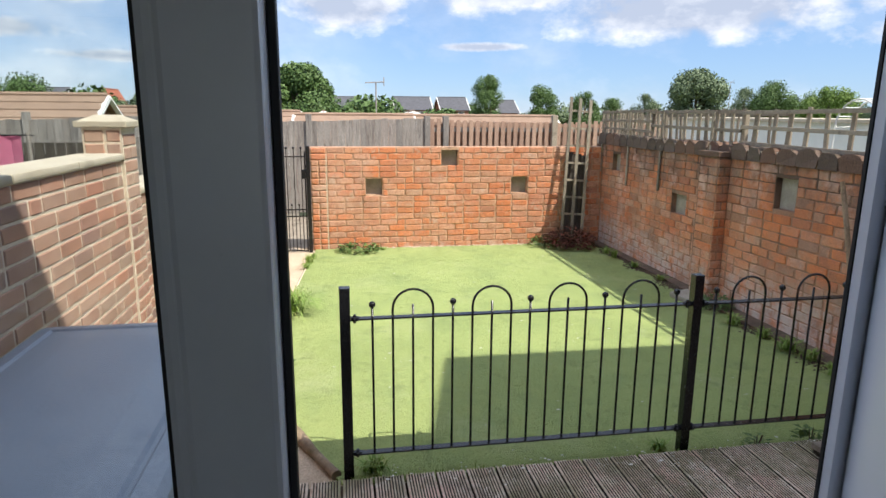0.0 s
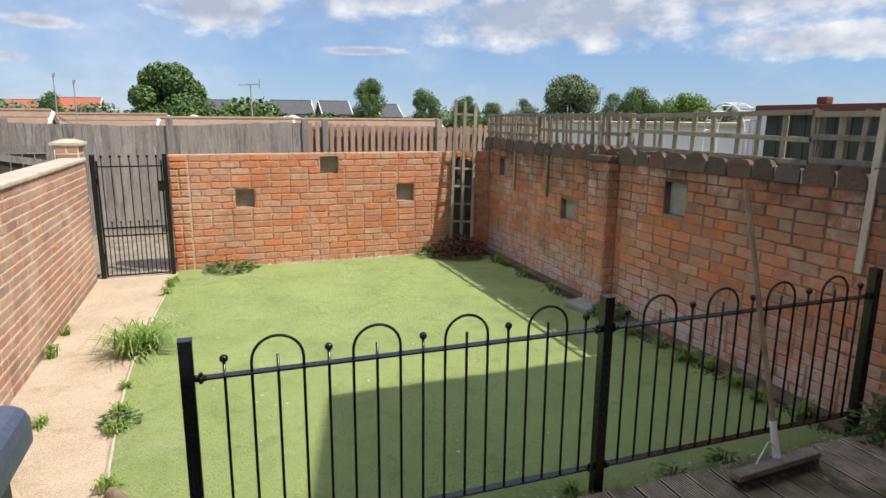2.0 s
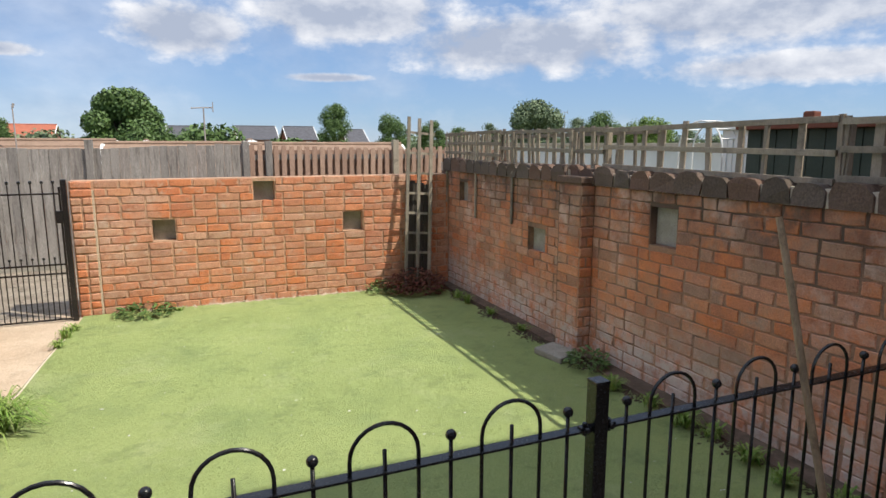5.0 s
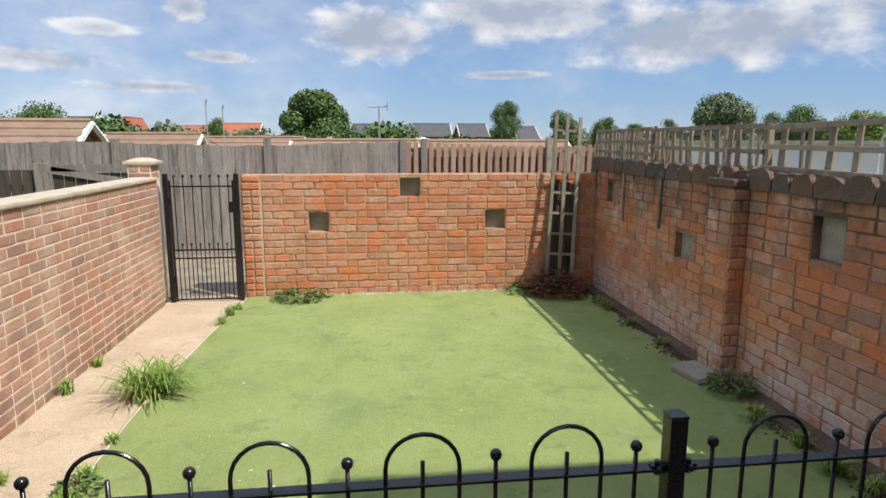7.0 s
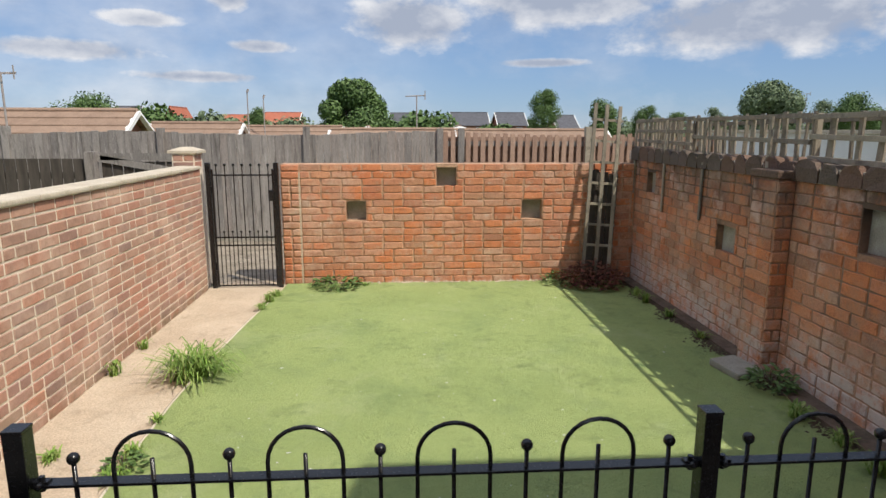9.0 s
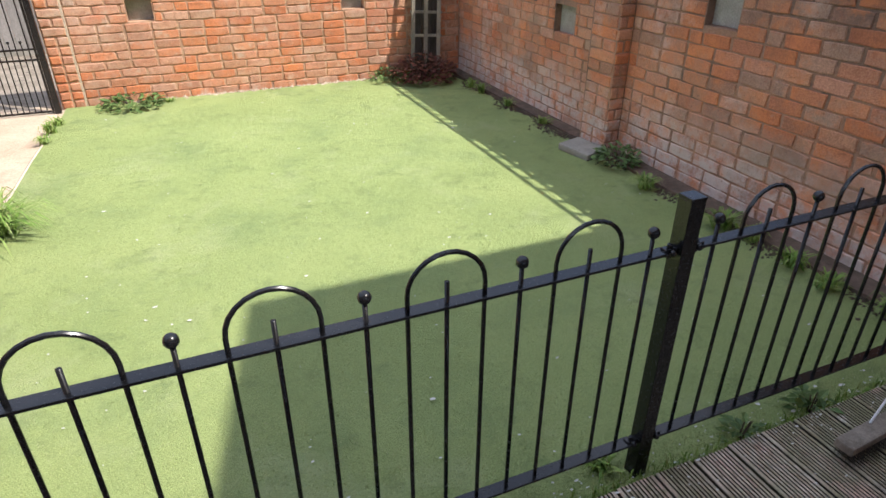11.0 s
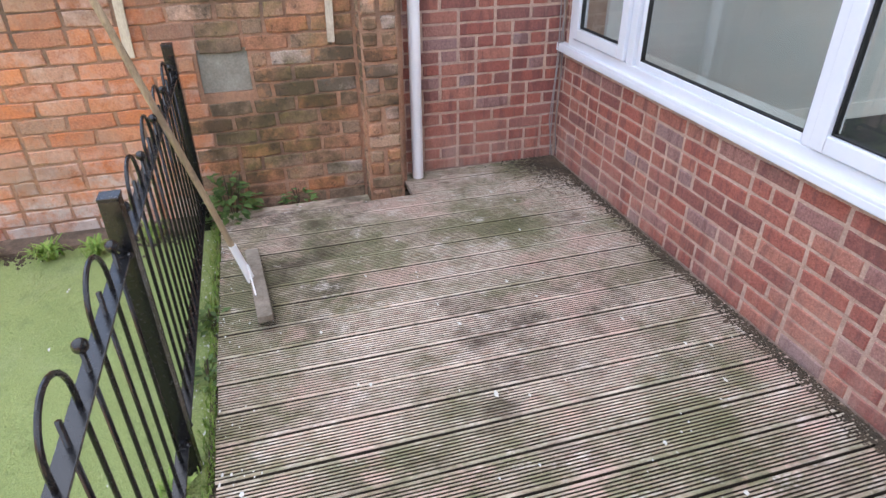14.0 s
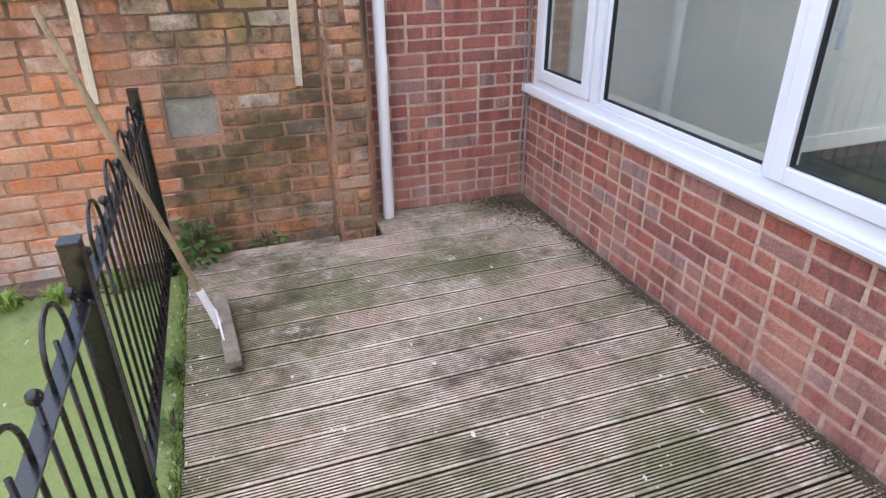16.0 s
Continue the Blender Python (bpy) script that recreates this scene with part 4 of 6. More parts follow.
# ---- storage box on the decking ----
def storage_box():
    x0, x1, y0, y1 = -1.30, -0.615, 3.08, 4.40
    t = thing("storage_box", "grey plastic garden storage box with a slate-grey lid on the decking", "storage box", ((x0 + x1) / 2, (y0 + y1) / 2, 0.0))
    c = Matrix.Translation((-(x0 + x1) / 2, -(y0 + y1) / 2, 0))
    part("body", block(x0 + 0.02, x1 - 0.02, y0 + 0.02, y1 - 0.02, 0.0, 0.86, bevel=0.012, m=c), M_BOXBODY, t)
    n = 15
    for k in range(n):
        a = y0 + 0.03 + (y1 - y0 - 0.06) * k / n
        part("slat", block(x1 - 0.03, x1 - 0.006, a + 0.006, a + (y1 - y0 - 0.06) / n - 0.006, 0.02, 0.85, bevel=0.007, m=c), M_BOXBODY, t, "ribbed taupe plastic slat")
    for k in range(8):
        a = x0 + 0.03 + (x1 - x0 - 0.06) * k / 8
        part("slat", block(a + 0.006, a + (x1 - x0 - 0.06) / 8 - 0.006, y1 - 0.03, y1 - 0.006, 0.02, 0.85, bevel=0.007, m=c), M_BOXBODY, t, "ribbed taupe plastic slat")
    bm = bmesh.new()
    # lid: a shallow tray shape with a rounded lip, a sunk groove and a gentle fall
    lx0, lx1, ly0, ly1 = x0 - 0.03, x1 + 0.05, y0 - 0.04, y1 + 0.06
    rings = [(0.0, 0.845), (0.0, 0.905), (0.010, 0.930), (0.030, 0.945), (0.075, 0.950), (0.085, 0.942), (0.095, 0.942), (0.105, 0.951), (0.20, 0.957)]

    def ring(i, z):
        pts = []
        r = max(0.004, 0.07 - i)
        for cx, cy, a0 in ((lx1 - i - r, ly1 - i - r, 0), (lx0 + i + r, ly1 - i - r, 90), (lx0 + i + r, ly0 + i + r, 180), (lx1 - i - r, ly0 + i + r, 270)):
            for k in range(5):
                a = radians(a0 + 22.5 * k)
                pts.append(bm.verts.new((cx + r * math.cos(a), cy + r * math.sin(a), z)))
        return pts
    rs = [ring(i, z) for i, z in rings]
    for a, b in zip(rs, rs[1:]):
        for k in range(len(a)):
            bm.faces.new((a[k], a[(k + 1) % len(a)], b[(k + 1) % len(a)], b[k]))
    bm.faces.new(rs[-1])
    bm.faces.new(rs[0][::-1])
    bmesh.ops.recalc_face_normals(bm, faces=bm.faces)
    bmesh.ops.transform(bm, matrix=c, verts=bm.verts)
    part("lid", bm, M_LID, t, "slate-grey moulded plastic lid", smooth=False)
    pts = [(x1 + 0.022 + 0.010 * math.sin(2 * a), 3.70 + 0.040 * math.cos(a), 0.75 + 0.066 * math.sin(a)) for a in (2 * math.pi * k / 18 for k in range(19))]
    bm = tube(bmesh.new(), pts, 0.014, 8)
    cuboid(bm, x1 - 0.01, x1 + 0.026, 3.66, 3.74, 0.815, 0.865, 0.006)
    bmesh.ops.transform(bm, matrix=c, verts=bm.verts)
    part("latch", bm, M_GASKET, t, "black plastic ring latch", smooth=True)


storage_box()


# ---- broom leaning on the railing ----
def broom():
    t = thing("broom", "worn wooden yard broom leaning against the black railing", "broom", (2.50, 4.62, 0.0))
    o = Vector((2.50, 4.62, 0.0))
    foot, sock, tip = Vector((2.490, 4.612, 0.070)), Vector((2.487, 4.664, 0.262)), Vector((2.470, 4.968, 1.392))
    d = (tip - foot).normalized()
    pts = [sock - d * 0.06 + (tip - sock + d * 0.06) * (k / 8) + Vector((0.004 * math.sin(k * 1.3), 0.002 * math.cos(k), 0)) for k in range(9)]
    part("handle", bar([p - o for p in pts], [0.0135] * 8 + [0.012], 10), M_HANDLE, t, smooth=True)
    part("socket", bar([foot - o, foot + (sock - foot) * 0.3 - o, sock - o], [0.020, 0.0185, 0.0165], 10), M_PIPE, t, "white plastic handle socket", smooth=True)
    m = Matrix.Translation(Vector((2.455, 4.585, 0)) - o) @ pose(0, 0, 0, 0, 0, 4)
    part("head", block(-0.285, 0.285, -0.032, 0.032, 0.058, 0.092, bevel=0.008, m=m), M_BROOMHEAD, t, "grimy pale broom stock")
    rnd = random.Random(2)
    v, f = [], []
    for k in range(1500):
        x, y = rnd.uniform(-0.28, 0.28), rnd.uniform(-0.028, 0.028)
        q = Vector((x + rnd.gauss(0, 0.008), y * 1.5 - 0.012 + rnd.gauss(0, 0.008), 0.004))
        b = len(v)
        v += [tuple(m @ Vector((x - 0.0016, y, 0.062))), tuple(m @ Vector((x + 0.0016, y, 0.062))), tuple(m @ q)]
        f.append((b, b + 1, b + 2))
    joined("bristles", v, f, M_BRISTLE, t, "dark worn bristles")
    br = bmesh.new()
    tube(br, [m @ Vector((-0.12, 0.02, 0.09)), m @ Vector((-0.04, 0.028, 0.19))], 0.004, 6)
    tube(br, [m @ Vector((0.06, 0.02, 0.09)), m @ Vector((-0.03, 0.028, 0.19))], 0.004, 6)
    part("brace", br, M_PIPE, t, "thin pale bracing wire")


broom()


# ---- trellis on the old wall ----
def trellis(y0, y1, x, z0, z1, step, rails, seed, label, lean=0.0):
    t = thing("trellis", label, "trellis", (x, (y0 + y1) / 2, z0), "trellis panels on the old wall")
    rnd = random.Random(seed)
    mid = (y0 + y1) / 2
    for k in range(rails):
        z = (z1 - z0) * (0.10 + 0.86 * k / (rails - 1))
        s = rnd.uniform(-0.012, 0.012)
        bm = block(-0.020, -0.002, y0 - mid, y1 - mid, z - 0.017, z + 0.017, bevel=0.002)
        for v in bm.verts:
            v.co.z += s * v.co.y + 0.006 * math.sin(v.co.y * 3 + k)
            v.co.x += lean * v.co.z
        part("rail", bm, M_SLAT, t)
    n = int((y1 - y0) / step)
    for k in range(n + 1):
        y = y0 + (y1 - y0) * k / n - mid + rnd.uniform(-0.02, 0.02)
        a = rnd.uniform(-3.5, 3.5)
        bm = block(-0.0005, 0.016, -0.019, 0.019, rnd.uniform(-0.02, 0.03), z1 - z0 + rnd.uniform(-0.02, 0.02), bevel=0.002, m=pose(lean * 0.2, y, 0, a, rnd.uniform(-2, 2), rnd.uniform(-25, 25)))
        part("slat", bm, M_SLAT, t)
    return t


trellis(9.15, 10.60, 3.53, 1.40, 1.79, 0.075, 4, 1, "weathered close-set wooden trellis in the wall corner")
trellis(7.42, 9.15, 3.53, 1.40, 1.79, 0.135, 3, 6, "weathered wooden trellis, warped and broken, on the old wall")
trellis(5.52, 7.42, 3.53, 1.44, 1.79, 0.20, 3, 2, "weathered wooden trellis, warped and broken, on the old wall")
trellis(3.95, 5.50, 3.53, 1.45, 1.79, 0.26, 3, 3, "weathered wooden trellis with wide gaps on the old wall")
trellis(7.0, 10.6, 3.70, 1.40, 1.74, 0.24, 2, 4, "weathered wooden trellis behind the wall top")
for y, low, top, w in ((10.42, 0.95, 1.74, 0.012), (9.60, 0.84, 1.77, 0.015), (8.77, 0.87, 1.77, 0.018), (7.78, 0.95, 1.77, 0.018), (5.04, 0.855, 1.80, 0.022), (4.05, 0.865, 1.80, 0.019)):
    t = thing("wooden_batten", "long pale bare wooden batten nailed upright on brick wall" if y < 6 else "long grey wooden batten nailed upright on the old brick wall", "batten", (3.455, y, low), "battens holding the trellis")
    part("strip", block(-0.008, 0.008, -w, w, 0, top - low, bevel=0.002, m=pose(0, 0, 0, 1.5 if y < 5.5 else 0.4, 0, 0)), M_BATTEN if y < 6 else M_SLAT, t)
for y, w in ((7.42, 0.028), (5.50, 0.03), (5.33, 0.025)):
    t = thing("trellis_post", "grey wooden trellis post on the wall top", "post", (3.56, y, 1.33), "posts of the trellis")
    part("shaft", block(-0.02, 0.02, -w, w, 0, 0.455, bevel=0.003), M_SLAT, t)

t = thing("leaning_trellis", "narrow wooden trellis strip leaning in the wall corner", "trellis", (3.0, 10.2, -0.05))


def leaning_bar(a, b, wide, thin):
    """A flat lath from a to b, its broad side to the garden."""
    a, b = Vector(a), Vector(b)
    d = (b - a).normalized()
    side = d.cross(Vector((0, 1, 0))).normalized() * wide
    out = side.cross(d).normalized() * thin
    bm = bmesh.new()
    q = [[bm.verts.new(p + sx * side + sy * out) for sx, sy in ((-1, -1), (1, -1), (1, 1), (-1, 1))] for p in (a, b)]
    for k in range(4):
        bm.faces.new((q[0][k], q[0][(k + 1) % 4], q[1][(k + 1) % 4], q[1][k]))
    bm.faces.new(q[0][::-1])
    bm.faces.new(q[1])
    bmesh.ops.recalc_face_normals(bm, faces=bm.faces)
    return bm


for x0, x1, zt in ((2.83, 2.95, 2.02), (2.98, 3.08, 2.0), (3.13, 3.23, 1.98)):
    part("upright", leaning_bar((x0 - 3.0, 0.0, 0.0), (x1 - 3.0, 0.15, zt), 0.019, 0.010), M_SLAT, t)
for k in range(7):
    z = 0.42 + 0.235 * k
    x = 0.11 * z / 2
    part("rung", leaning_bar((-0.19 + x, 0.021 + 0.075 * z, z + 0.012), (0.17 + x, 0.021 + 0.075 * z, z - 0.012), 0.014, 0.008), M_SLAT, t)
# added dark planks standing in for the black gap behind the laths
t = thing("dark_backing", "dark boards added to blacken the gaps behind the leaning trellis", "board", (3.03, 10.30, -0.06))
for k in range(3):
    part("plank", block(-0.17 + 0.115 * k, -0.06 + 0.115 * k, -0.010 + 0.003 * k, 0.010, 0.0, 1.28 - 0.02 * k, bevel=0.003, m=pose(0, 0.03, 0, -2.2, 2.5, 0)), M_DARKFENCE, t)


def coping_bricks():
    """Rough rounded bricks set along the top of the old wall."""
    rnd = random.Random(21)
    y = 3.92
    while y < 10.45:
        w = rnd.uniform(0.18, 0.25)
        bm = bmesh.new()
        h = rnd.uniform(0.125, 0.155)
        prof = [(0, 0), (w - 0.012, 0), (w - 0.012, h * 0.62), (w * 0.80, h * 0.93), (w * 0.5, h), (w * 0.2, h * 0.92), (0, h * 0.60)]
        prof = [(a + rnd.uniform(-0.008, 0.008), b + (rnd.uniform(-0.01, 0.01) if b else 0)) for a, b in prof]
        a = [bm.verts.new((3.445 + rnd.uniform(-0.008, 0.008), y + p, 1.335 + q)) for p, q in prof]
        b = [bm.verts.new((3.71, y + p, 1.335 + q * 0.97)) for p, q in prof]
        bm.faces.new(a)
        bm.faces.new(b[::-1])
        for k in range(len(a)):
            n = (k + 1) % len(a)
            bm.faces.new((a[k], b[k], b[n], a[n]))
        bmesh.ops.recalc_face_normals(bm, faces=bm.faces)
        part("coping_brick", bm, M_COPEBRICK, wall_east, "dark weathered coping brick")
        y += w
    part("coping_mortar", block(3.458, 3.70, 3.70, 10.60, 1.333, 1.432), M_COPING, wall_east, "pale mortar bed under the coping")
    part("coping_slab", block(3.335, 3.72, 7.44, 7.79, 1.343, 1.40, bevel=0.012), M_COPEBRICK, wall_east, "mossy slab on the pier")


coping_bricks()

# ---- pipe, cable, slab ----
t = thing("downpipe", "white plastic downpipe in the corner of the house wall", "pipe", (3.50, 3.585, 0.0))
part("pipe", bar([(0, 0, 0.004), (0, 0, 4.9)], 0.034, 16), M_PIPE, t, smooth=True)
for z in (1.45, 3.0):
    part("clip", bar([(0, 0, z), (0, 0, z + 0.03)], 0.039, 16), M_PIPE, t)
t = thing("cable", "thin grey cables running up the house corner", "cable", (3.575, 2.650, 0.0))
for k, s in enumerate((0.0, 0.018, -0.014)):
    pts = [(0.004 - 0.03 * abs(s) * 10 if z < 0.2 else 0.0, s + 0.012 * math.sin(z * 5 + k) - (0.04 * (0.25 - z) / 0.25 if z < 0.25 and k else 0), z) for z in (0.01, 0.12, 0.25, 0.4, 0.55, 0.75, 1.0, 1.3, 1.7, 2.2)]
    part("wire", bar(pts, 0.0035, 6), M_CABLE, t)
t = thing("stone_slab", "broken grey concrete slab lying at the foot of the pier", "slab", (3.20, 7.52, -0.058))
part("slab", block(-0.10, 0.12, -0.16, 0.15, -0.01, 0.045, bevel=0.014, m=pose(0, 0, 0, 2, -3, 12)), M_NICHE, t)


def edging(a, b, r):
    t = thing("edging_timber", "rotten round timber edging the artificial turf", "edging", (a[0], a[1], -0.075))
    pts = []
    for k in range(9):
        f = k / 8
        pts.append((f * (b[0] - a[0]) + 0.008 * math.sin(5 * f), f * (b[1] - a[1]), 0.012 + 0.004 * math.sin(9 * f)))
    part("log", bar(pts, [r * (0.9 + 0.2 * math.sin(7 * k)) for k in range(9)], 9), M_TIMBER, t, smooth=True)


edging((-0.625, 5.62), (-0.245, 4.90), 0.036)
t = thing("edging_strip", "thin pale concrete edging strip between path and turf", "edging", (-0.70, 7.0, -0.09))
for (xa, ya), (xb, yb) in zip(TURF_EDGE[1:7], TURF_EDGE[2:8]):
    part("edge_piece", bar([(xa + 0.70 - 0.012, ya - 7.0, 0.006), (xb + 0.70 - 0.012, yb - 7.0, 0.006)], 0.017, 5), M_COPING, t)


# ---- weeds ----
def blades(v, f, rnd, x, y, z, n, height, spread, width):
    for _ in range(n):
        a = rnd.uniform(0, 2 * math.pi)
        h = height * rnd.uniform(0.5, 1.1)
        s = spread * rnd.uniform(0.3, 1.1)
        bx, by = x + rnd.gauss(0, spread * 0.15), y + rnd.gauss(0, spread * 0.15)
        ca, sa = math.cos(a), math.sin(a)
        w = width * rnd.uniform(0.6, 1.2)
        b = len(v)
        for k, ww in ((0, 1.0), (0.4, 0.9), (0.75, 0.6)):
            px, py, pz = bx + ca * s * k ** 1.3, by + sa * s * k ** 1.3, z + h * (k * 2.1 - 1.35 * k * k)
            v += [(px - sa * w * ww, py + ca * w * ww, pz), (px + sa * w * ww, py - ca * w * ww, pz)]
        v.append((bx + ca * s, by + sa * s, z + h * rnd.uniform(0.25, 0.65)))
        f += [(b, b + 1, b + 3, b + 2), (b + 2, b + 3, b + 5, b + 4), (b + 4, b + 5, b + 6)]


def tuft(x, y, n, height, spread, label="green tuft of long weed grass at the edge of the path", z=-0.085, seed=0):
    v, f = [], []
    blades(v, f, random.Random(seed + int(x * 50 + y * 90)), 0, 0, 0, n, height, spread, 0.0058)
    t = thing("grass_tuft", label, "grass", (x, y, z), "grass tufts along the path")
    joined("foliage", v, f, M_GRASS, t)


tuft(-0.72, 7.66, 300, 0.25, 0.37, "large shaggy tuft of green weed grass on the path")
tuft(-0.60, 9.62, 70, 0.12, 0.10)
tuft(-0.57, 9.85, 60, 0.10, 0.10)
tuft(-0.62, 9.35, 60, 0.09, 0.09)
tuft(-1.32, 7.75, 40, 0.14, 0.09, "small dry grass tuft at the foot of the garden wall")
tuft(-1.33, 8.3, 35, 0.10, 0.08, "small dry grass tuft at the foot of the garden wall")
tuft(-0.70, 6.55, 60, 0.10, 0.09)
tuft(-0.69, 6.30, 70, 0.09, 0.10)
tuft(-0.64, 5.68, 70, 0.09, 0.08)
tuft(-1.13, 6.55, 50, 0.06, 0.10)
tuft(-0.72, 6.95, 45, 0.07, 0.07)
tuft(-0.06, 4.93, 60, 0.09, 0.12, "low weed grass under the railing", -0.07)
tuft(1.50, 4.90, 40, 0.07, 0.10, "low weed grass under the railing", -0.07)
tuft(3.18, 6.75, 70, 0.11, 0.12, "green weed grass at the foot of the old wall", -0.06)
tuft(3.22, 6.10, 90, 0.12, 0.14, "green weed grass at the foot of the old wall", -0.06)
tuft(3.22, 5.62, 80, 0.10, 0.14, "green weed grass at the foot of the old wall", -0.06)
tuft(3.25, 9.35, 50, 0.12, 0.10, "green weed grass at the foot of the old wall", -0.06)
tuft(3.28, 8.85, 40, 0.08, 0.10, "green weed grass at the foot of the old wall", -0.06)
tuft(0.35, 10.25, 30, 0.05, 0.08, "low dry grass at the foot of the niche wall", -0.07)


def leafy(x, y, z, n, radius, height, size, material, name, label, category, seed, flat_leaf=0.4):
    """A low plant: stems with oval leaves."""
    rnd = random.Random(seed)
    v, f, stems = [], [], bmesh.new()
    for _ in range(n):
        a, r, h = rnd.uniform(0, 2 * math.pi), radius * math.sqrt(rnd.random()), height * rnd.uniform(0.15, 1)
        p = Vector((r * math.cos(a), r * math.sin(a), h * (1.1 - 0.6 * r / radius)))
        d = Vector((math.cos(a) + rnd.gauss(0, 0.6), math.sin(a) + rnd.gauss(0, 0.6), rnd.uniform(-flat_leaf, flat_leaf))).normalized()
        s = d.cross(Vector((0, 0, 1))).normalized()
        L = size * rnd.uniform(0.6, 1.2)
        b = len(v)
        mid = p + d * L * 0.5 + Vector((0, 0, L * 0.12))
        v += [tuple(p), tuple(mid + s * L * 0.28), tuple(p + d * L), tuple(mid - s * L * 0.28)]
        f += [(b, b + 1, b + 2), (b, b + 2, b + 3)]
    for _ in range(max(4, n // 25)):
        a, r = rnd.uniform(0, 2 * math.pi), radius * 0.7 * rnd.random()
        tube(stems, [(0.2 * r * math.cos(a), 0.2 * r * math.sin(a), 0), (r * math.cos(a), r * math.sin(a), height * rnd.uniform(0.6, 1))], [0.004, 0.002], 5)
    t = thing(name, label, category, (x, y, z))
    joined("foliage", v, f, material, t)
    part("stalk", stems, M_BARK, t)


leafy(2.92, 10.10, -0.07, 900, 0.34, 0.30, 0.06, M_DEAD, "dead_bush", "dead reddish-brown bramble heap in the shaded wall corner", "bush", 1)
leafy(2.60, 10.22, -0.07, 200, 0.22, 0.16, 0.055, M_WEED, "weed", "green weed beside the dead bramble", "weed", 2)
leafy(0.02, 10.22, -0.07, 200, 0.26, 0.12, 0.075, M_WEED, "weed", "broad-leaved green weed at the foot of the niche wall", "weed", 3)
leafy(3.28, 7.20, -0.06, 160, 0.15, 0.15, 0.06, M_WEED, "weed", "leafy green weed beside the brick pier", "weed", 4)
leafy(3.34, 4.70, -0.05, 170, 0.14, 0.30, 0.07, M_WEED, "weed", "dark leafy weed in the corner between decking and old wall", "weed", 5)
leafy(3.41, 4.33, -0.04, 36, 0.08, 0.12, 0.06, M_WEED, "weed", "small weed at the foot of the mossy wall", "weed", 6)
leafy(2.35, 4.80, -0.06, 50, 0.07, 0.12, 0.05, M_WEED, "weed", "small weed growing through the railing", "weed", 7)
leafy(2.02, 4.81, -0.06, 40, 0.06, 0.09, 0.045, M_WEED, "weed", "small weed growing through the railing", "weed", 8)
leafy(-0.68, 6.42, -0.085, 90, 0.10, 0.10, 0.05, M_WEED, "weed", "small green weed on the path edge", "weed", 9)

rnd = random.Random(31)
v, f = [], []
for _ in range(1500):
    x, y = rnd.uniform(-0.2, 3.3), 4.775 + abs(rnd.gauss(0, 0.022))
    blades(v, f, rnd, x, y, -0.065, 1, 0.05, 0.03, 0.0025)
tagged(joined("moss_strip", v, f, M_GRASS), "strip of moss and short weeds along the decking edge", "moss", kind="stuff")
v, f = [], []
for _ in range(900):
    k = rnd.random()
    if k < 0.45:
        x, y, z = rnd.uniform(-0.1, 3.2), 4.80 + rnd.gauss(0, 0.06), 0.003 if rnd.random() < 0.3 else -0.062
        z = 0.003 if y < 4.76 else -0.062
    elif k < 0.7:
        x, y, z = rnd.uniform(0.3, 3.3), rnd.uniform(2.75, 4.7), 0.003
    else:
        x, y, z = rnd.uniform(-0.3, 3.2), rnd.uniform(4.9, 10.2), -0.062
    s, a = rnd.uniform(0.003, 0.008) * (2.2 if rnd.random() < 0.15 else 1), rnd.uniform(0, 6.3)
    b = len(v)
    for q in range(5):
        an = a + q * 1.2566
        rr = s * rnd.uniform(0.5, 1.2)
        v.append((x + rr * math.cos(an), y + rr * math.sin(an) * 0.6, z + rnd.uniform(0, 0.004)))
    f.append((b, b + 1, b + 2, b + 3, b + 4))
tagged(joined("litter", v, f, M_LITTER), "scattered pale petals and bits on decking and turf", "litter", kind="stuff")




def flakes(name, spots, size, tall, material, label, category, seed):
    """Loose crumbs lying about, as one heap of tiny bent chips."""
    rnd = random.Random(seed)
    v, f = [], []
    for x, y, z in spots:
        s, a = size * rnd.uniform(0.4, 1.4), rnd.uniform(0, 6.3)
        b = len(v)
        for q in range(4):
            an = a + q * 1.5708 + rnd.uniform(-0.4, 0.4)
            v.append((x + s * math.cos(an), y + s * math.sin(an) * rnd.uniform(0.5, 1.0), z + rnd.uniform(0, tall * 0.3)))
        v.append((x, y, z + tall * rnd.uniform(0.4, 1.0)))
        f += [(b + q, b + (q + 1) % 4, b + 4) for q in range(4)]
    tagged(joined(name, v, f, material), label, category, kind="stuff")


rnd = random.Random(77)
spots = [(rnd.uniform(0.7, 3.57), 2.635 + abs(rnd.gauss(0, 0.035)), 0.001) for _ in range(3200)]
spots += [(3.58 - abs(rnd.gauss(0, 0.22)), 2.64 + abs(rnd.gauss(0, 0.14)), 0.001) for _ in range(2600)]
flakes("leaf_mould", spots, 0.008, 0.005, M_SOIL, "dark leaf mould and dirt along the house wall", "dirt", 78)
spots = [(rnd.uniform(-0.3, 2.6), 10.385 - abs(rnd.gauss(0, 0.018)), -0.072) for _ in range(170)]
flakes("rubble", spots, 0.020, 0.030, M_PATH, "crumbled pale mortar at the foot of the niche wall", "rubble", 79)

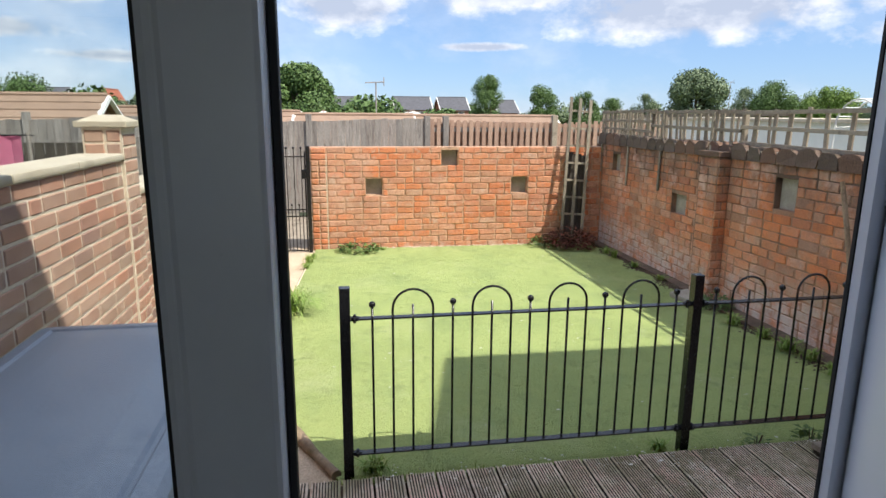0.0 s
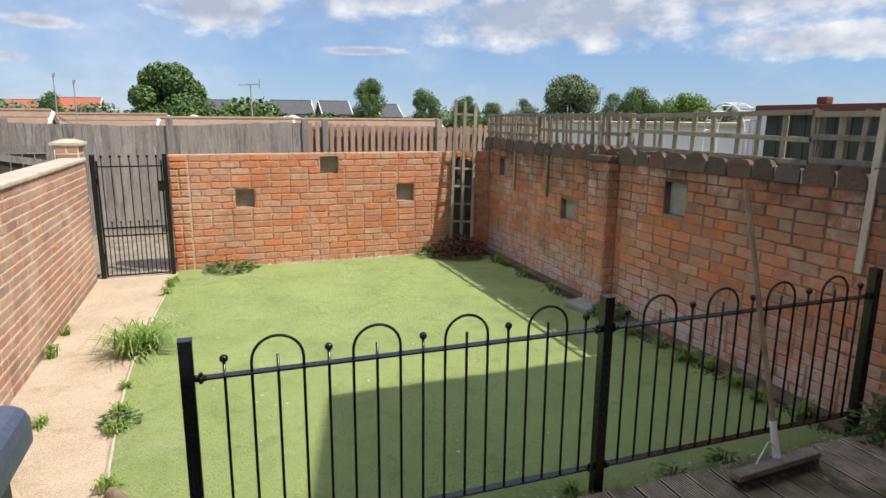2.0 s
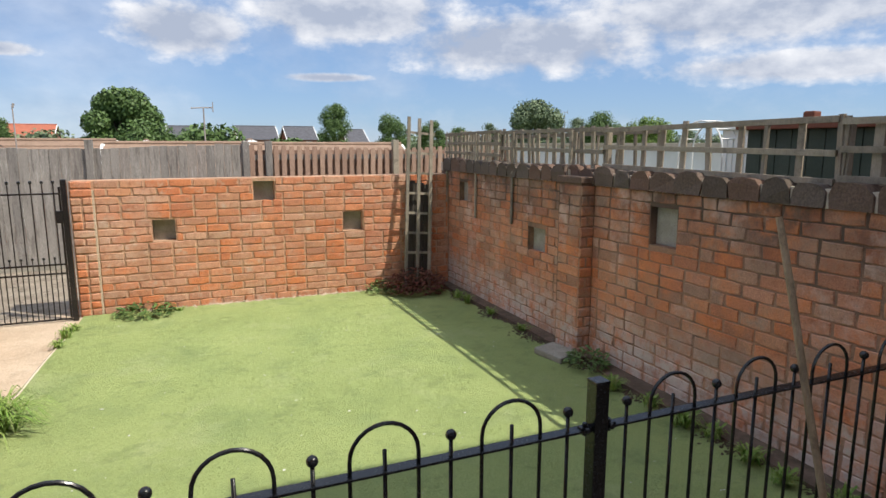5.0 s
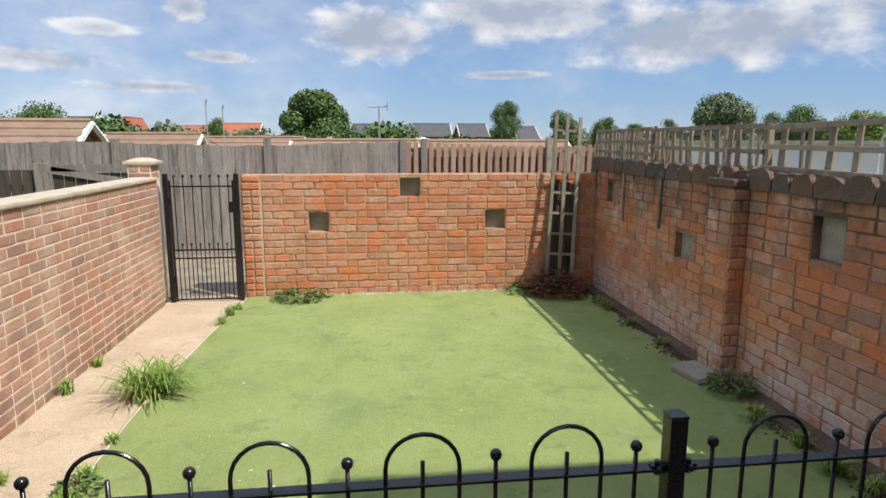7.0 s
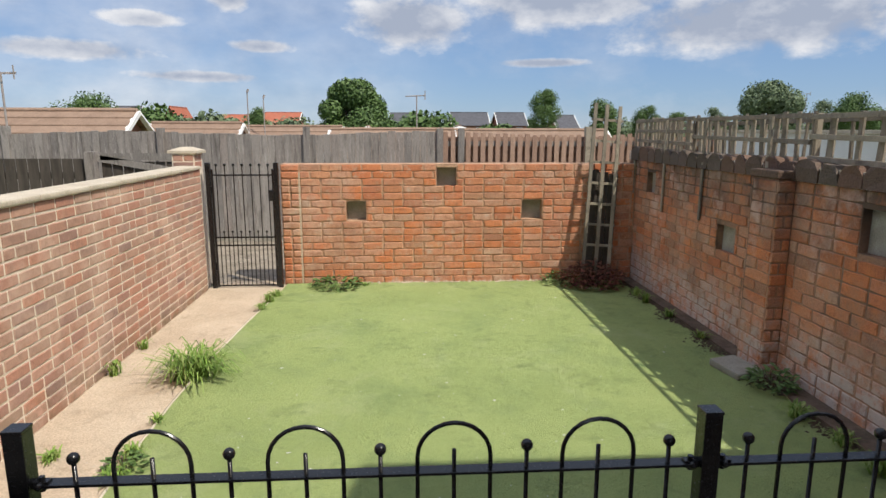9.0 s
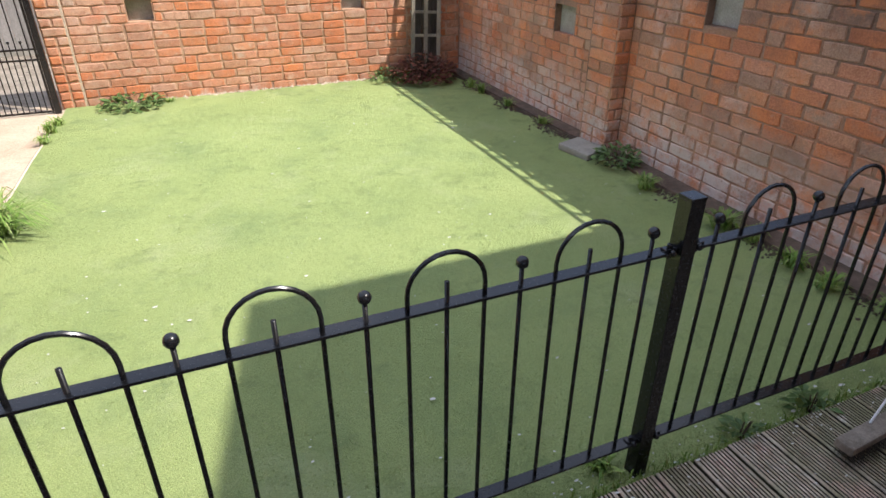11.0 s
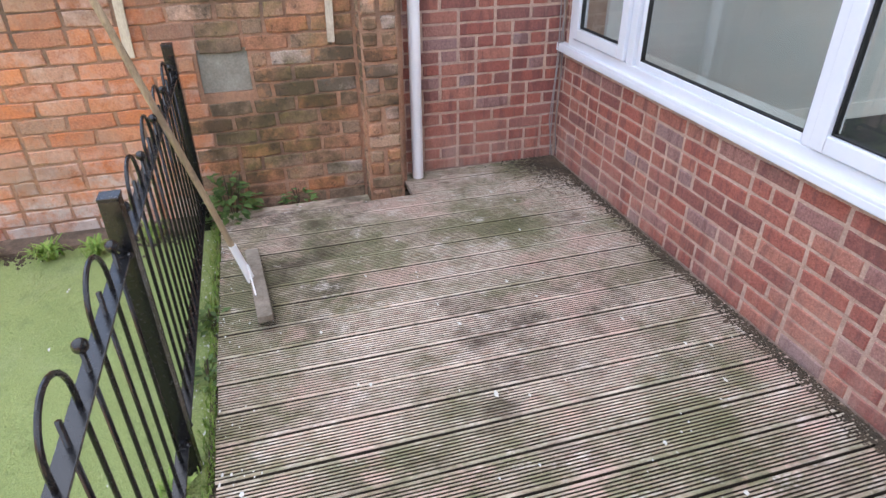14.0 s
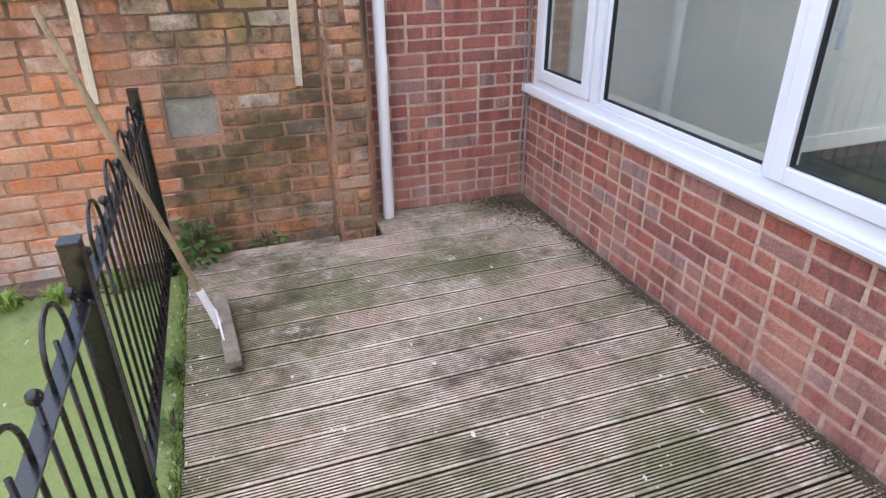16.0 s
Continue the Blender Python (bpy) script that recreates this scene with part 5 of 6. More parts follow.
spots = [(3.345 - abs(rnd.gauss(0, 0.045 + 0.03 * math.sin(k * 0.013))), 4.9 + 5.3 * k / 3400, -0.072) for k in range(3400)]
flakes("loose_soil", spots, 0.014, 0.016, M_SOIL, "loose dark soil spilling onto the turf along the old wall", "soil", 80)
for x, y, n, h in ((3.24, 6.42, 60, 0.09), (3.27, 5.92, 70, 0.10), (3.20, 5.40, 70, 0.09), (3.27, 5.12, 60, 0.12), (3.30, 8.25, 40, 0.07), (3.26, 9.62, 45, 0.10)):
    tuft(x, y, n, h, 0.11, "green weed grass at the foot of the old wall", -0.065)

# ---- behind the garden ----
def back_fence():
    Y = 13.40
    t = thing("fence", "tall silvered close-boarded wooden fence behind the garden", "fence", (1.0, Y, -0.10))
    rnd = random.Random(8)
    for x in (-8.0, -5.25, -2.95, -0.72, 1.38, 1.72, 3.78, 6.0):
        part("post", block(x - 1.05, x - 0.95, -0.06, 0.05, -0.1, 1.80 + rnd.uniform(-0.01, 0.02), bevel=0.006), M_SLAT if x > 3 else M_FENCE, t)
    x = -8.0
    while x < 6.0:
        red = x > 1.40
        w = 0.075 if red else rnd.uniform(0.105, 0.13)
        h = 1.715 + 0.03 * math.sin(x * 1.3) + rnd.uniform(-0.012, 0.012)
        part("board", block(x - 1.0, x - 1.0 + w, -0.02 + rnd.uniform(-0.006, 0.006), 0.0, 0.08, h, bevel=0.002), M_FENCE_RED if red else M_FENCE, t)
        x += w + (0.045 if red else 0.004)
    for z in (0.35, 1.0, 1.55):
        part("rail", block(-9.0, 5.0, 0.004, 0.05, z - 0.04, z + 0.04), M_FENCE, t)
    for x in (-8.0, -5.25, -2.95, -0.72, 1.72, 3.78):
        part("gravel_board", block(x - 0.95, x + 1.0, -0.012, 0.012, -0.04, 0.075), M_NICHE, t)
    part("backing_board", block(0.45, 5.0, 0.055, 0.065, 0.05, 1.66), M_FENCE_RED, t)


back_fence()


def side_fence():
    t = thing("fence", "low dark old wooden fence behind the garden wall", "fence", (-3.4, 11.0, -0.11))
    x = -3.2
    while x < 0.48:
        part("board", block(x, x + 0.115, -0.01, 0.008, 0.05, 1.44, bevel=0.002), M_DARKFENCE, t)
        x += 0.13
    part("post", block(0.46, 0.57, -0.06, 0.06, 0.0, 1.52, bevel=0.006), M_FENCE, t)
    part("rail", block(-3.2, 0.46, 0.01, 0.06, 1.20, 1.28), M_DARKFENCE, t)
    t = thing("wooden_gate", "dark sagging wooden gate beside the low fence", "gate", (-2.35, 11.05, -0.11))
    for k in range(7):
        part("board", block(-0.44 + k * 0.125, -0.44 + k * 0.125 + 0.11, -0.01, 0.008, 0.06, 1.40, bevel=0.002), M_DARKFENCE, t)
    part("brace", block(-0.5, 0.5, -0.035, -0.012, -0.04, 0.04, m=pose(0, 0, 1.36, 0, 10, 0)), M_FENCE, t)
    part("rail", block(-0.44, 0.43, -0.035, -0.012, 1.42, 1.50), M_FENCE, t)


side_fence()
t = thing("washing_line", "pink cotton cloth hanging on a line beyond the garden wall", "laundry", (-3.804, 8.9, -0.21))
bm = bmesh.new()
grid = [[bm.verts.new((-0.42 + 0.10 * i, 0.025 * math.sin(i * 1.7 + j * 0.4), 1.70 - 0.16 * j)) for i in range(10)] for j in range(6)]
for a, b in zip(grid, grid[1:]):
    for i in range(9):
        bm.faces.new((a[i], b[i], b[i + 1], a[i + 1]))
bmesh.ops.solidify(bm, geom=bm.faces[:], thickness=0.006)
part("cloth", bm, M_PINK, t)
part("line", bar([(-1.5, 0, 1.72), (0.6, 0, 1.705)], 0.008, 6), M_GASKET, t)
part("pole", bar([(0.55, 0, 0), (0.55, 0, 1.74)], 0.02, 8), M_FENCE, t)
part("pole", bar([(-1.5, 0, 0), (-1.5, 0, 1.74)], 0.02, 8), M_FENCE, t)

EYE0 = Vector((0.74, 3.28, 1.70))


def bearing(px, dist):
    a = math.atan((px - 784) / 1084) + 0.068
    return EYE0.x + dist * math.tan(a), EYE0.y + dist


def height_at(py, dist):
    return EYE0.z + (244 - py) / 1101 * dist * 1.03


def house(name, x, y, length, depth, ridge, rise, along, tiles, label, boards=True, rows=0, base=None, chimney=False):
    """A house with gabled roof; along: the ridge's axis. Its origin is the ground at its middle."""
    g = ground_height(x, y) if base is None else base
    t = thing(name, label, "house", (x, y, g), kind="")
    top = ridge - g
    eave = top - rise
    hx, hy = (length / 2, depth / 2) if along == "x" else (depth / 2, length / 2)
    bm = block(-hx, hx, -hy, hy, 0, eave)
    gx, gy = (hx, 0) if along == "x" else (0, hy)
    for s in (-1, 1):
        if along == "x":
            vs = [bm.verts.new((s * hx, -hy, eave)), bm.verts.new((s * hx, hy, eave)), bm.verts.new((s * hx, 0, top - 0.12))]
        else:
            vs = [bm.verts.new((-hx, s * hy, eave)), bm.verts.new((hx, s * hy, eave)), bm.verts.new((0, s * hy, top - 0.12))]
        bm.faces.new(vs)
    part("wall", bm, M_FARBRICK, t)
    o = 0.25
    slope = math.atan2(rise, (hy if along == "x" else hx))
    run = (hy if along == "x" else hx)
    L = (hx if along == "x" else hy) + o
    for s in (-1, 1):
        n = rows or 1
        for k in range(n):
            bm = bmesh.new()
            a, b = k / n, (k + 1) / n
            d0, d1 = (run + o) * (1 - a), (run + o) * (1 - b) - (0.03 if n > 1 else 0)
            zz0, zz1 = top - rise * d0 / run, top - rise * d1 / run
            lift = 0.045 if n > 1 else 0.0
            q = [(-L, s * d0, zz0 + lift), (L, s * d0, zz0 + lift), (L, s * max(0, d1), zz1), (-L, s * max(0, d1), zz1)]
            low = [(p[0], p[1], p[2] - 0.06) for p in q]
            if along == "y":
                q, low = [(p[1], p[0], p[2]) for p in q], [(p[1], p[0], p[2]) for p in low]
            A, B = [bm.verts.new(p) for p in q], [bm.verts.new(p) for p in low]
            bm.faces.new(A)
            bm.faces.new(B[::-1])
            for i in range(4):
                bm.faces.new((A[i], B[i], B[(i + 1) % 4], A[(i + 1) % 4]))
            bmesh.ops.recalc_face_normals(bm, faces=bm.faces)
            part("tile_course" if n > 1 else "roof_slope", bm, tiles, t)
        if boards:
            for e in (-1, 1):
                pts = [(e * (L + 0.02), s * (run + o), top - rise * (run + o) / run - 0.07), (e * (L + 0.02), 0, top - 0.05)]
                if along == "y":
                    pts = [(p[1], p[0], p[2]) for p in pts]
                part("bargeboard", bar(pts, 0.09, 4), M_WHITE, t, "white bargeboard")
    ends = [(-L, 0, top + 0.01), (L, 0, top + 0.01)]
    if along == "y":
        ends = [(p[1], p[0], p[2]) for p in ends]
    part("ridge", bar(ends, 0.09, 6), tiles, t)
    for s in (-1, 1):
        w = part("window", block(s * hx * 0.45 - 0.5, s * hx * 0.45 + 0.5, -hy - 0.03, -hy + 0.05, eave - 1.5, eave - 0.4), M_WHITE, t)
        part("pane", block(s * hx * 0.45 - 0.42, s * hx * 0.45 + 0.42, -hy - 0.04, -hy - 0.032, eave - 1.42, eave - 0.48), M_SLATE, w)
    if chimney:
        part("chimney", block(-0.3, 0.3, -0.25, 0.25, top - 0.4, top + 0.9), M_FARBRICK, t)
    return t


def bungalow(px0, px1, py, dist, tiles, rows, rise, depth, along="x", label="low brown-tiled bungalow roof behind the garden fence", boards=True, chimney=False):
    xa, _ = bearing(px0, dist)
    xb, y = bearing(px1, dist)
    house("bungalow", (xa + xb) / 2, y, xb - xa - 0.5, depth, height_at(py, dist), rise, along, tiles, label, boards, rows, None, chimney)


bungalow(-260, 263, 217, 20, M_TILE, 9, 1.9, 6.5, label="bungalow with a brown tiled roof and a white-edged gable")
bungalow(285, 440, 236, 27, M_TILE, 7, 1.6, 6)
bungalow(430, 610, 241, 30, M_TILE, 7, 1.6, 6)
bungalow(590, 800, 246, 24, M_TILE, 6, 1.5, 6)
bungalow(800, 1060, 247, 24, M_TILE, 6, 1.5, 6)
bungalow(618, 690, 241, 34, M_TILE, 6, 1.0, 6, "y", "small gabled bungalow end with white edging")
bungalow(775, 840, 240, 34, M_TILE, 6, 1.0, 6, "y", "small gabled bungalow end with white edging")
for px0, px1, py, tiles, al in ((792, 856, 216, M_SLATE, "x"), (868, 918, 216, M_SLATE, "x"), (965, 1003, 220, M_SLATE, "x"), (690, 735, 217, M_SLATE, "x"), (470, 540, 217, M_REDROOF, "x"),
                               (405, 455, 221, M_REDROOF, "x"), (312, 348, 209, M_REDROOF, "y"), (222, 270, 208, M_SLATE, "x"), (-60, -20, 205, M_SLATE, "x")):
    xa, _ = bearing(px0, 110)
    xb, y = bearing(px1, 110)
    if al == "x":
        house("house", (xa + xb) / 2, y, xb - xa - 0.5, 8, height_at(py, 110), 2.1, "x", tiles, "distant brick house with a pitched roof among trees", True, 0)
    else:
        house("house", (xa + xb) / 2, y, 8, xb - xa - 0.5, height_at(py, 110), 2.6, "y", tiles, "distant brick house with a red pitched roof", False, 0)


def crown_leaves(rnd, blobs, n, size):
    v, f = [], []
    for _ in range(n):
        cx, cy, cz, r = rnd.choice(blobs)
        d = Vector((rnd.gauss(0, 1), rnd.gauss(0, 1), rnd.gauss(0, 1))).normalized()
        p = Vector((cx, cy, cz)) + d * r * rnd.uniform(0.45, 1.05)
        u = Vector((rnd.gauss(0, 1), rnd.gauss(0, 1), rnd.gauss(0, 1))).normalized()
        w = u.cross(d)
        w = w.normalized() if w.length > 1e-3 else Vector((1, 0, 0))
        u = (d * 0.35 + u).normalized()
        s = size * rnd.uniform(0.5, 1.3)
        b = len(v)
        v += [tuple(p - w * s * 0.5), tuple(p + u * s * 0.6), tuple(p + w * s * 0.5), tuple(p - u * s * 0.45)]
        f += [(b, b + 1, b + 2), (b, b + 2, b + 3)]
    return v, f


def tree(px, top, width, dist, material, label, seed, n=1500, tall=None):
    rnd = random.Random(seed)
    x, y = bearing(px, dist)
    g = ground_height(x, y)
    W, H = width / 1101 * dist, height_at(top, dist) - g
    low = 0.22 * H if tall is None else tall * H
    t = thing("tree", label, "tree", (x, y, g), "trees along the skyline")
    tr = bmesh.new()
    tube(tr, [(0, 0, 0), (0.02 * W, 0, H * 0.3), (-0.02 * W, 0, H * 0.6), (0, 0, H * 0.85)], [0.035 * H, 0.028 * H, 0.018 * H, 0.006 * H], 8)
    blobs = []
    for k in range(26):
        a, h = rnd.uniform(0, 6.28), rnd.random()
        z = low + (H - low) * (0.12 + 0.76 * h)
        rad = W * 0.5 * (0.62 * math.sqrt(max(0.05, 1 - (2 * h - 0.9) ** 2)))
        r = min(W * rnd.uniform(0.13, 0.27), H - z + 0.06 * H)
        blobs.append((rad * math.cos(a), rad * math.sin(a), min(z, H - r), r))
        if k % 3 == 0:
            tube(tr, [(0, 0, min(z, H * 0.6) * 0.7), (rad * math.cos(a) * 0.8, rad * math.sin(a) * 0.8, z)], [0.012 * H, 0.004 * H], 5)
    part("trunk", tr, M_BARK, t)
    v, f = crown_leaves(rnd, blobs, n * 11, max(0.13, W * 0.030))
    joined("crown", v, f, material, t)


for k, (px, top, w, d, m, label, n) in enumerate((
        (625, 162, 142, 58, M_LEAF, "broad dark green oak tree on the skyline", 4500), (953, 171, 62, 80, M_LEAF, "round-headed green tree on the skyline", 1800),
        (1050, 188, 68, 85, M_LEAF, "bushy green tree on the skyline", 1600), (1130, 201, 60, 90, M_LEAF, "small green tree on the skyline", 1300),
        (1240, 203, 56, 90, M_LEAF_GREY, "small green tree on the skyline", 1100), (1335, 160, 124, 80, M_LEAF_GREY, "tall grey-green tree on the skyline", 2600),
        (1425, 190, 72, 90, M_LEAF_GREY, "small green tree on the skyline", 1000), (1484, 177, 92, 85, M_LEAF, "round green tree on the skyline", 1600),
        (1590, 186, 110, 90, M_LEAF_LIME, "pale green tree on the skyline", 1700), (1545, 200, 60, 95, M_LEAF_GREY, "small green tree on the skyline", 1000),
        (172, 184, 112, 55, M_LEAF, "broad low green tree behind the bungalow", 2200), (465, 208, 46, 75, M_LEAF, "small green tree on the skyline", 1000),
        (1180, 212, 50, 95, M_LEAF, "small green tree on the skyline", 900), (1690, 205, 60, 95, M_LEAF_GREY, "small green tree on the skyline", 900),
        (-60, 205, 90, 60, M_LEAF, "low green tree behind the bungalow", 1200), (2080, 200, 150, 40, M_LEAF_LIME, "bright lime-green tree behind the shed", 1800), (2500, 200, 160, 36, M_LEAF_LIME, "bright lime-green tree behind the shed", 1600))):
    tree(px, top, w, d, m, label, 40 + k, n)


def hedge(px0, px1, top, dist, material, seed, n):
    rnd = random.Random(seed)
    xa, y = bearing(px0, dist)
    xb, _ = bearing(px1, dist)
    x = (xa + xb) / 2
    g = ground_height(x, y)
    H = height_at(top, dist) - g
    t = thing("hedge", "uneven green hedgerow along the skyline", "hedge", (x, y, g), "hedgerows along the skyline")
    blobs = []
    k = xa
    while k < xb:
        r = rnd.uniform(0.28, 0.42) * H
        h = H * rnd.uniform(0.75, 1.05)
        blobs += [(k - x, rnd.uniform(-1, 1), h - r, r), (k - x + r * 0.5, rnd.uniform(-1, 1), (h - r) * 0.5, r * 1.1)]
        k += r * 0.9
    v, f = crown_leaves(rnd, blobs, n * 8, 0.46)
    joined("foliage", v, f, material, t)


hedge(-300, 130, 215, 90, M_LEAF, 70, 2500)
hedge(255, 330, 208, 60, M_LEAF, 71, 900)
hedge(330, 560, 216, 85, M_LEAF_GREY, 72, 2200)
hedge(640, 800, 216, 75, M_LEAF, 73, 1800)
hedge(730, 790, 219, 80, M_LEAF, 76, 700)
hedge(840, 1100, 229, 120, M_LEAF, 74, 2500)
hedge(860, 900, 226, 85, M_LEAF, 77, 500)
hedge(1080, 1900, 219, 120, M_LEAF_GREY, 75, 5000)
hedge(560, 860, 228, 140, M_LEAF, 78, 2200)


def aerial(px, top, dist, arms, label):
    x, y = bearing(px, dist)
    g = ground_height(x, y)
    H = height_at(top, dist) - g
    t = thing("aerial", label, "aerial", (x, y, g), "aerials above the roofs")
    part("mast", bar([(0, 0, 0), (0, 0, H)], 0.028, 6), M_CABLE, t)
    if arms:
        part("boom", bar([(-0.45, 0, H - 0.05), (0.35, 0.1, H)], 0.022, 6), M_CABLE, t)
        for k in range(6):
            part("element", bar([(-0.42 + 0.14 * k, -0.15, H - 0.05), (-0.42 + 0.14 * k, 0.2, H - 0.03)], 0.014, 5), M_CABLE, t)
        part("reflector", bar([(0.34, 0, H - 0.18), (0.34, 0, H + 0.18)], 0.02, 5), M_CABLE, t)
    else:
        part("tip", bar([(0, 0, H), (0.05, 0, H + 0.15)], 0.05, 6), M_CABLE, t)


aerial(737, 189, 26, True, "grey television aerial on a mast above the roofs")
aerial(38, 157, 18, True, "grey television aerial on a mast above the roofs")
aerial(450, 186, 29, False, "thin grey pole above the roofs")
aerial(477, 195, 29, False, "thin grey pole above the roofs")
aerial(1395, 182, 60, True, "grey television aerial above the trees")

# ---- beyond the old wall ----
t = thing("white_garage", "low white-painted flat-roofed outbuilding beyond the old wall", "outbuilding", (12.0, 18.0, -0.6))
part("wall", block(-2.0, 2.0, -6.0, 5.0, 0, 2.20), M_WHITE, t)
part("roof", block(-2.1, 2.1, -6.1, 5.1, 2.20, 2.28, bevel=0.01), M_COPING, t)
t = thing("white_kiosk", "narrow white-painted wooden hut beyond the old wall", "hut", (8.05, 9.95, -0.2))
part("wall", block(-0.30, 0.30, -0.32, 0.32, 0, 2.05, bevel=0.01), M_WHITE, t)
for k in range(6):
    part("slat", block(-0.325, -0.302, -0.30 + k * 0.10, -0.22 + k * 0.10, 0.1, 1.95), M_WHITE, t)
part("roof", block(-0.36, 0.36, -0.38, 0.38, 2.05, 2.12, bevel=0.01), M_WHITE, t)
t = thing("garden_arch", "white wire garden arch beyond the old wall", "arch", (7.6, 10.4, -0.15))
for s in (-0.14, 0.14):
    pts = [(s, -0.42, 0)] + [(s, -0.42 * math.cos(math.pi * k / 10), 1.72 + 0.42 * math.sin(math.pi * k / 10)) for k in range(11)] + [(s, 0.42, 0)]
    part("hoop", bar(pts, 0.014, 6), M_WHITE, t)
for k in range(9):
    a = math.pi * k / 8
    part("rung", bar([(-0.14, -0.42 * math.cos(a), 1.72 + 0.42 * math.sin(a)), (0.14, -0.42 * math.cos(a), 1.72 + 0.42 * math.sin(a))], 0.01, 5), M_WHITE, t)
t = thing("shed", "dark green boarded shed with reddish roof beyond the wall", "shed", (8.2, 7.4, -0.15))
part("wall", block(-1.2, 1.2, -2.6, 1.75, 0, 1.98), M_GREENSHED, t)
for k in range(21):
    part("board", block(-1.225, -1.202, -2.58 + k * 0.206, -2.58 + k * 0.206 + 0.195, 0.02, 1.97, bevel=0.002), M_GREENSHED, t)
part("roof", block(-1.32, 1.32, -2.7, 1.85, 1.98, 2.08, bevel=0.01), M_DEAD, t, "reddish felt roof")
for k, y in enumerate((-2.2, -0.6, 0.9)):
    part("finial", block(-1.28, -1.16, y - 0.07, y + 0.07, 2.081, 2.17, bevel=0.02), M_DEAD, t)


# ---- bricks and boards of the setting ----
lay_bricks(wall_north, M_OLD, "x", 10.418, -1, -0.37, 3.478, -0.085, 17, 0.081, 0.222, 0.0085, NORTH_HOLES, 0.0075, 0.005, 0.0048, perp=0.008, cap=300, seed=3, half=0.06)
lay_bricks(wall_north, M_OLD, "x", 10.40, -1, -0.58, -0.375, -0.085, 17, 0.081, 0.195, 0.010, (), 0.012, 0.009, 0.0042, perp=0.006, cap=60, seed=4, half=0.5)
VENT = (4.477, 4.747, 0.628, 0.876)
mossy = lambda p, q, z: (p + q) / 2 < 4.75
lay_bricks(wall_east, M_EAST, "y", 3.478, -1, 3.92, 7.455, -0.07, 17, 0.0826, 0.222, 0.0075, EAST_HOLES + [VENT], 0.005, 0.0045, 0.0040, perp=0.007, near=(4.6, 7.46), cap=230, seed=5, half=0.06, skip=mossy)
lay_bricks(wall_east, M_MOSSY, "y", 3.478, -1, 3.92, 4.86, -0.07, 17, 0.0826, 0.222, 0.009, [VENT], 0.006, 0.0045, 0.0042, perp=0.009, cap=120, seed=5, half=0.06, skip=lambda p, q, z: (p + q) / 2 >= 4.75)
lay_bricks(wall_east, M_EAST, "y", 3.478, -1, 7.775, 10.41, -0.07, 17, 0.0826, 0.222, 0.0075, EAST_HOLES, 0.005, 0.0045, 0.0040, perp=0.007, cap=70, near=(7.7, 8.6), seed=6, half=0.06)
lay_bricks(wall_east, M_EAST, "y", 3.352, -1, 7.455, 7.768, -0.07, 17, 0.0826, 0.30, 0.0075, (), 0.005, 0.0045, 0.0040, perp=0.007, cap=60, seed=7, half=0.5)
lay_bricks(wall_east, M_EAST, "x", 7.452, -1, 3.345, 3.478, -0.07, 17, 0.0826, 0.13, 0.008, (), 0.008, 0.008, 0.003, cap=40, seed=8, half=0)
lay_bricks(wall_east, M_MOSSY, "y", 3.385, -1, 3.70, 3.905, -0.07, 26, 0.0826, 0.195, 0.011, (), 0.012, 0.009, 0.005, cap=60, seed=9, half=0.5)
lay_bricks(wall_east, M_MOSSY, "x", 3.905, 1, 3.38, 3.478, -0.07, 26, 0.0826, 0.10, 0.008, (), 0.008, 0.008, 0.004, cap=40, seed=10, half=0)
lay_bricks(wall_west, M_WEST, "y", -1.388, 1, 2.70, 10.19, -0.085, 18, 0.0743, 0.215, 0.012, (), 0.0045, 0.0045, 0.0018, near=(4.4, 8.4), cap=300, seed=11, half=0.04)
lay_bricks(wall_west, M_WEST, "y", -1.388, 1, 2.70, 5.72, 1.2524, 3, 0.0725, 0.215, 0.012, (), 0.0045, 0.0045, 0.0018, cap=60, seed=12, half=0.04)
lay_bricks(wall_west, M_WEST, "y", -1.372, 1, 5.735, 5.955, -0.085, 23, 0.0739, 0.205, 0.012, (), 0.0045, 0.0045, 0.0018, cap=60, seed=13, half=0.4)
lay_bricks(wall_west, M_WEST, "x", 5.73, -1, -1.572, -1.377, 1.49, 2, 0.0743, 0.215, 0.012, (), 0.0045, 0.0045, 0.0018, cap=20, seed=14, half=0.2)
lay_bricks(wall_west, M_WEST, "y", -1.43, 1, 10.175, 10.435, 1.26, 2, 0.0743, 0.215, 0.012, (), 0.0045, 0.0045, 0.0018, cap=20, seed=15, half=0.2)
lay_bricks(wall_west, M_WEST, "x", 10.17, -1, -1.655, -1.435, 1.26, 2, 0.0743, 0.215, 0.012, (), 0.0045, 0.0045, 0.0018, cap=20, seed=16, half=0.2)
HB = dict(length=0.215, joint=0.0115, proud=0.004, bev=0.005, rough=0.0026)
lay_bricks(south, M_HOUSE, "x", 2.607, 1, 0.505, 3.606, -0.015, 9, 0.0752, near=(0.8, 3.61), cap=200, seed=17, half=0.46, **HB)
lay_bricks(south, M_HOUSE, "x", 2.607, 1, 0.505, 3.606, 0.662, 22, 0.0752, holes=[WINDOW, (0.94, 3.58, 0.655, 0.73)], near=(3.4, 3.61), cap=60, seed=18, half=0.46, **HB)
lay_bricks(wing, M_HOUSE, "y", 3.608, -1, 2.613, 3.66, -0.015, 31, 0.0752, cap=170, seed=19, half=0.46, **HB)


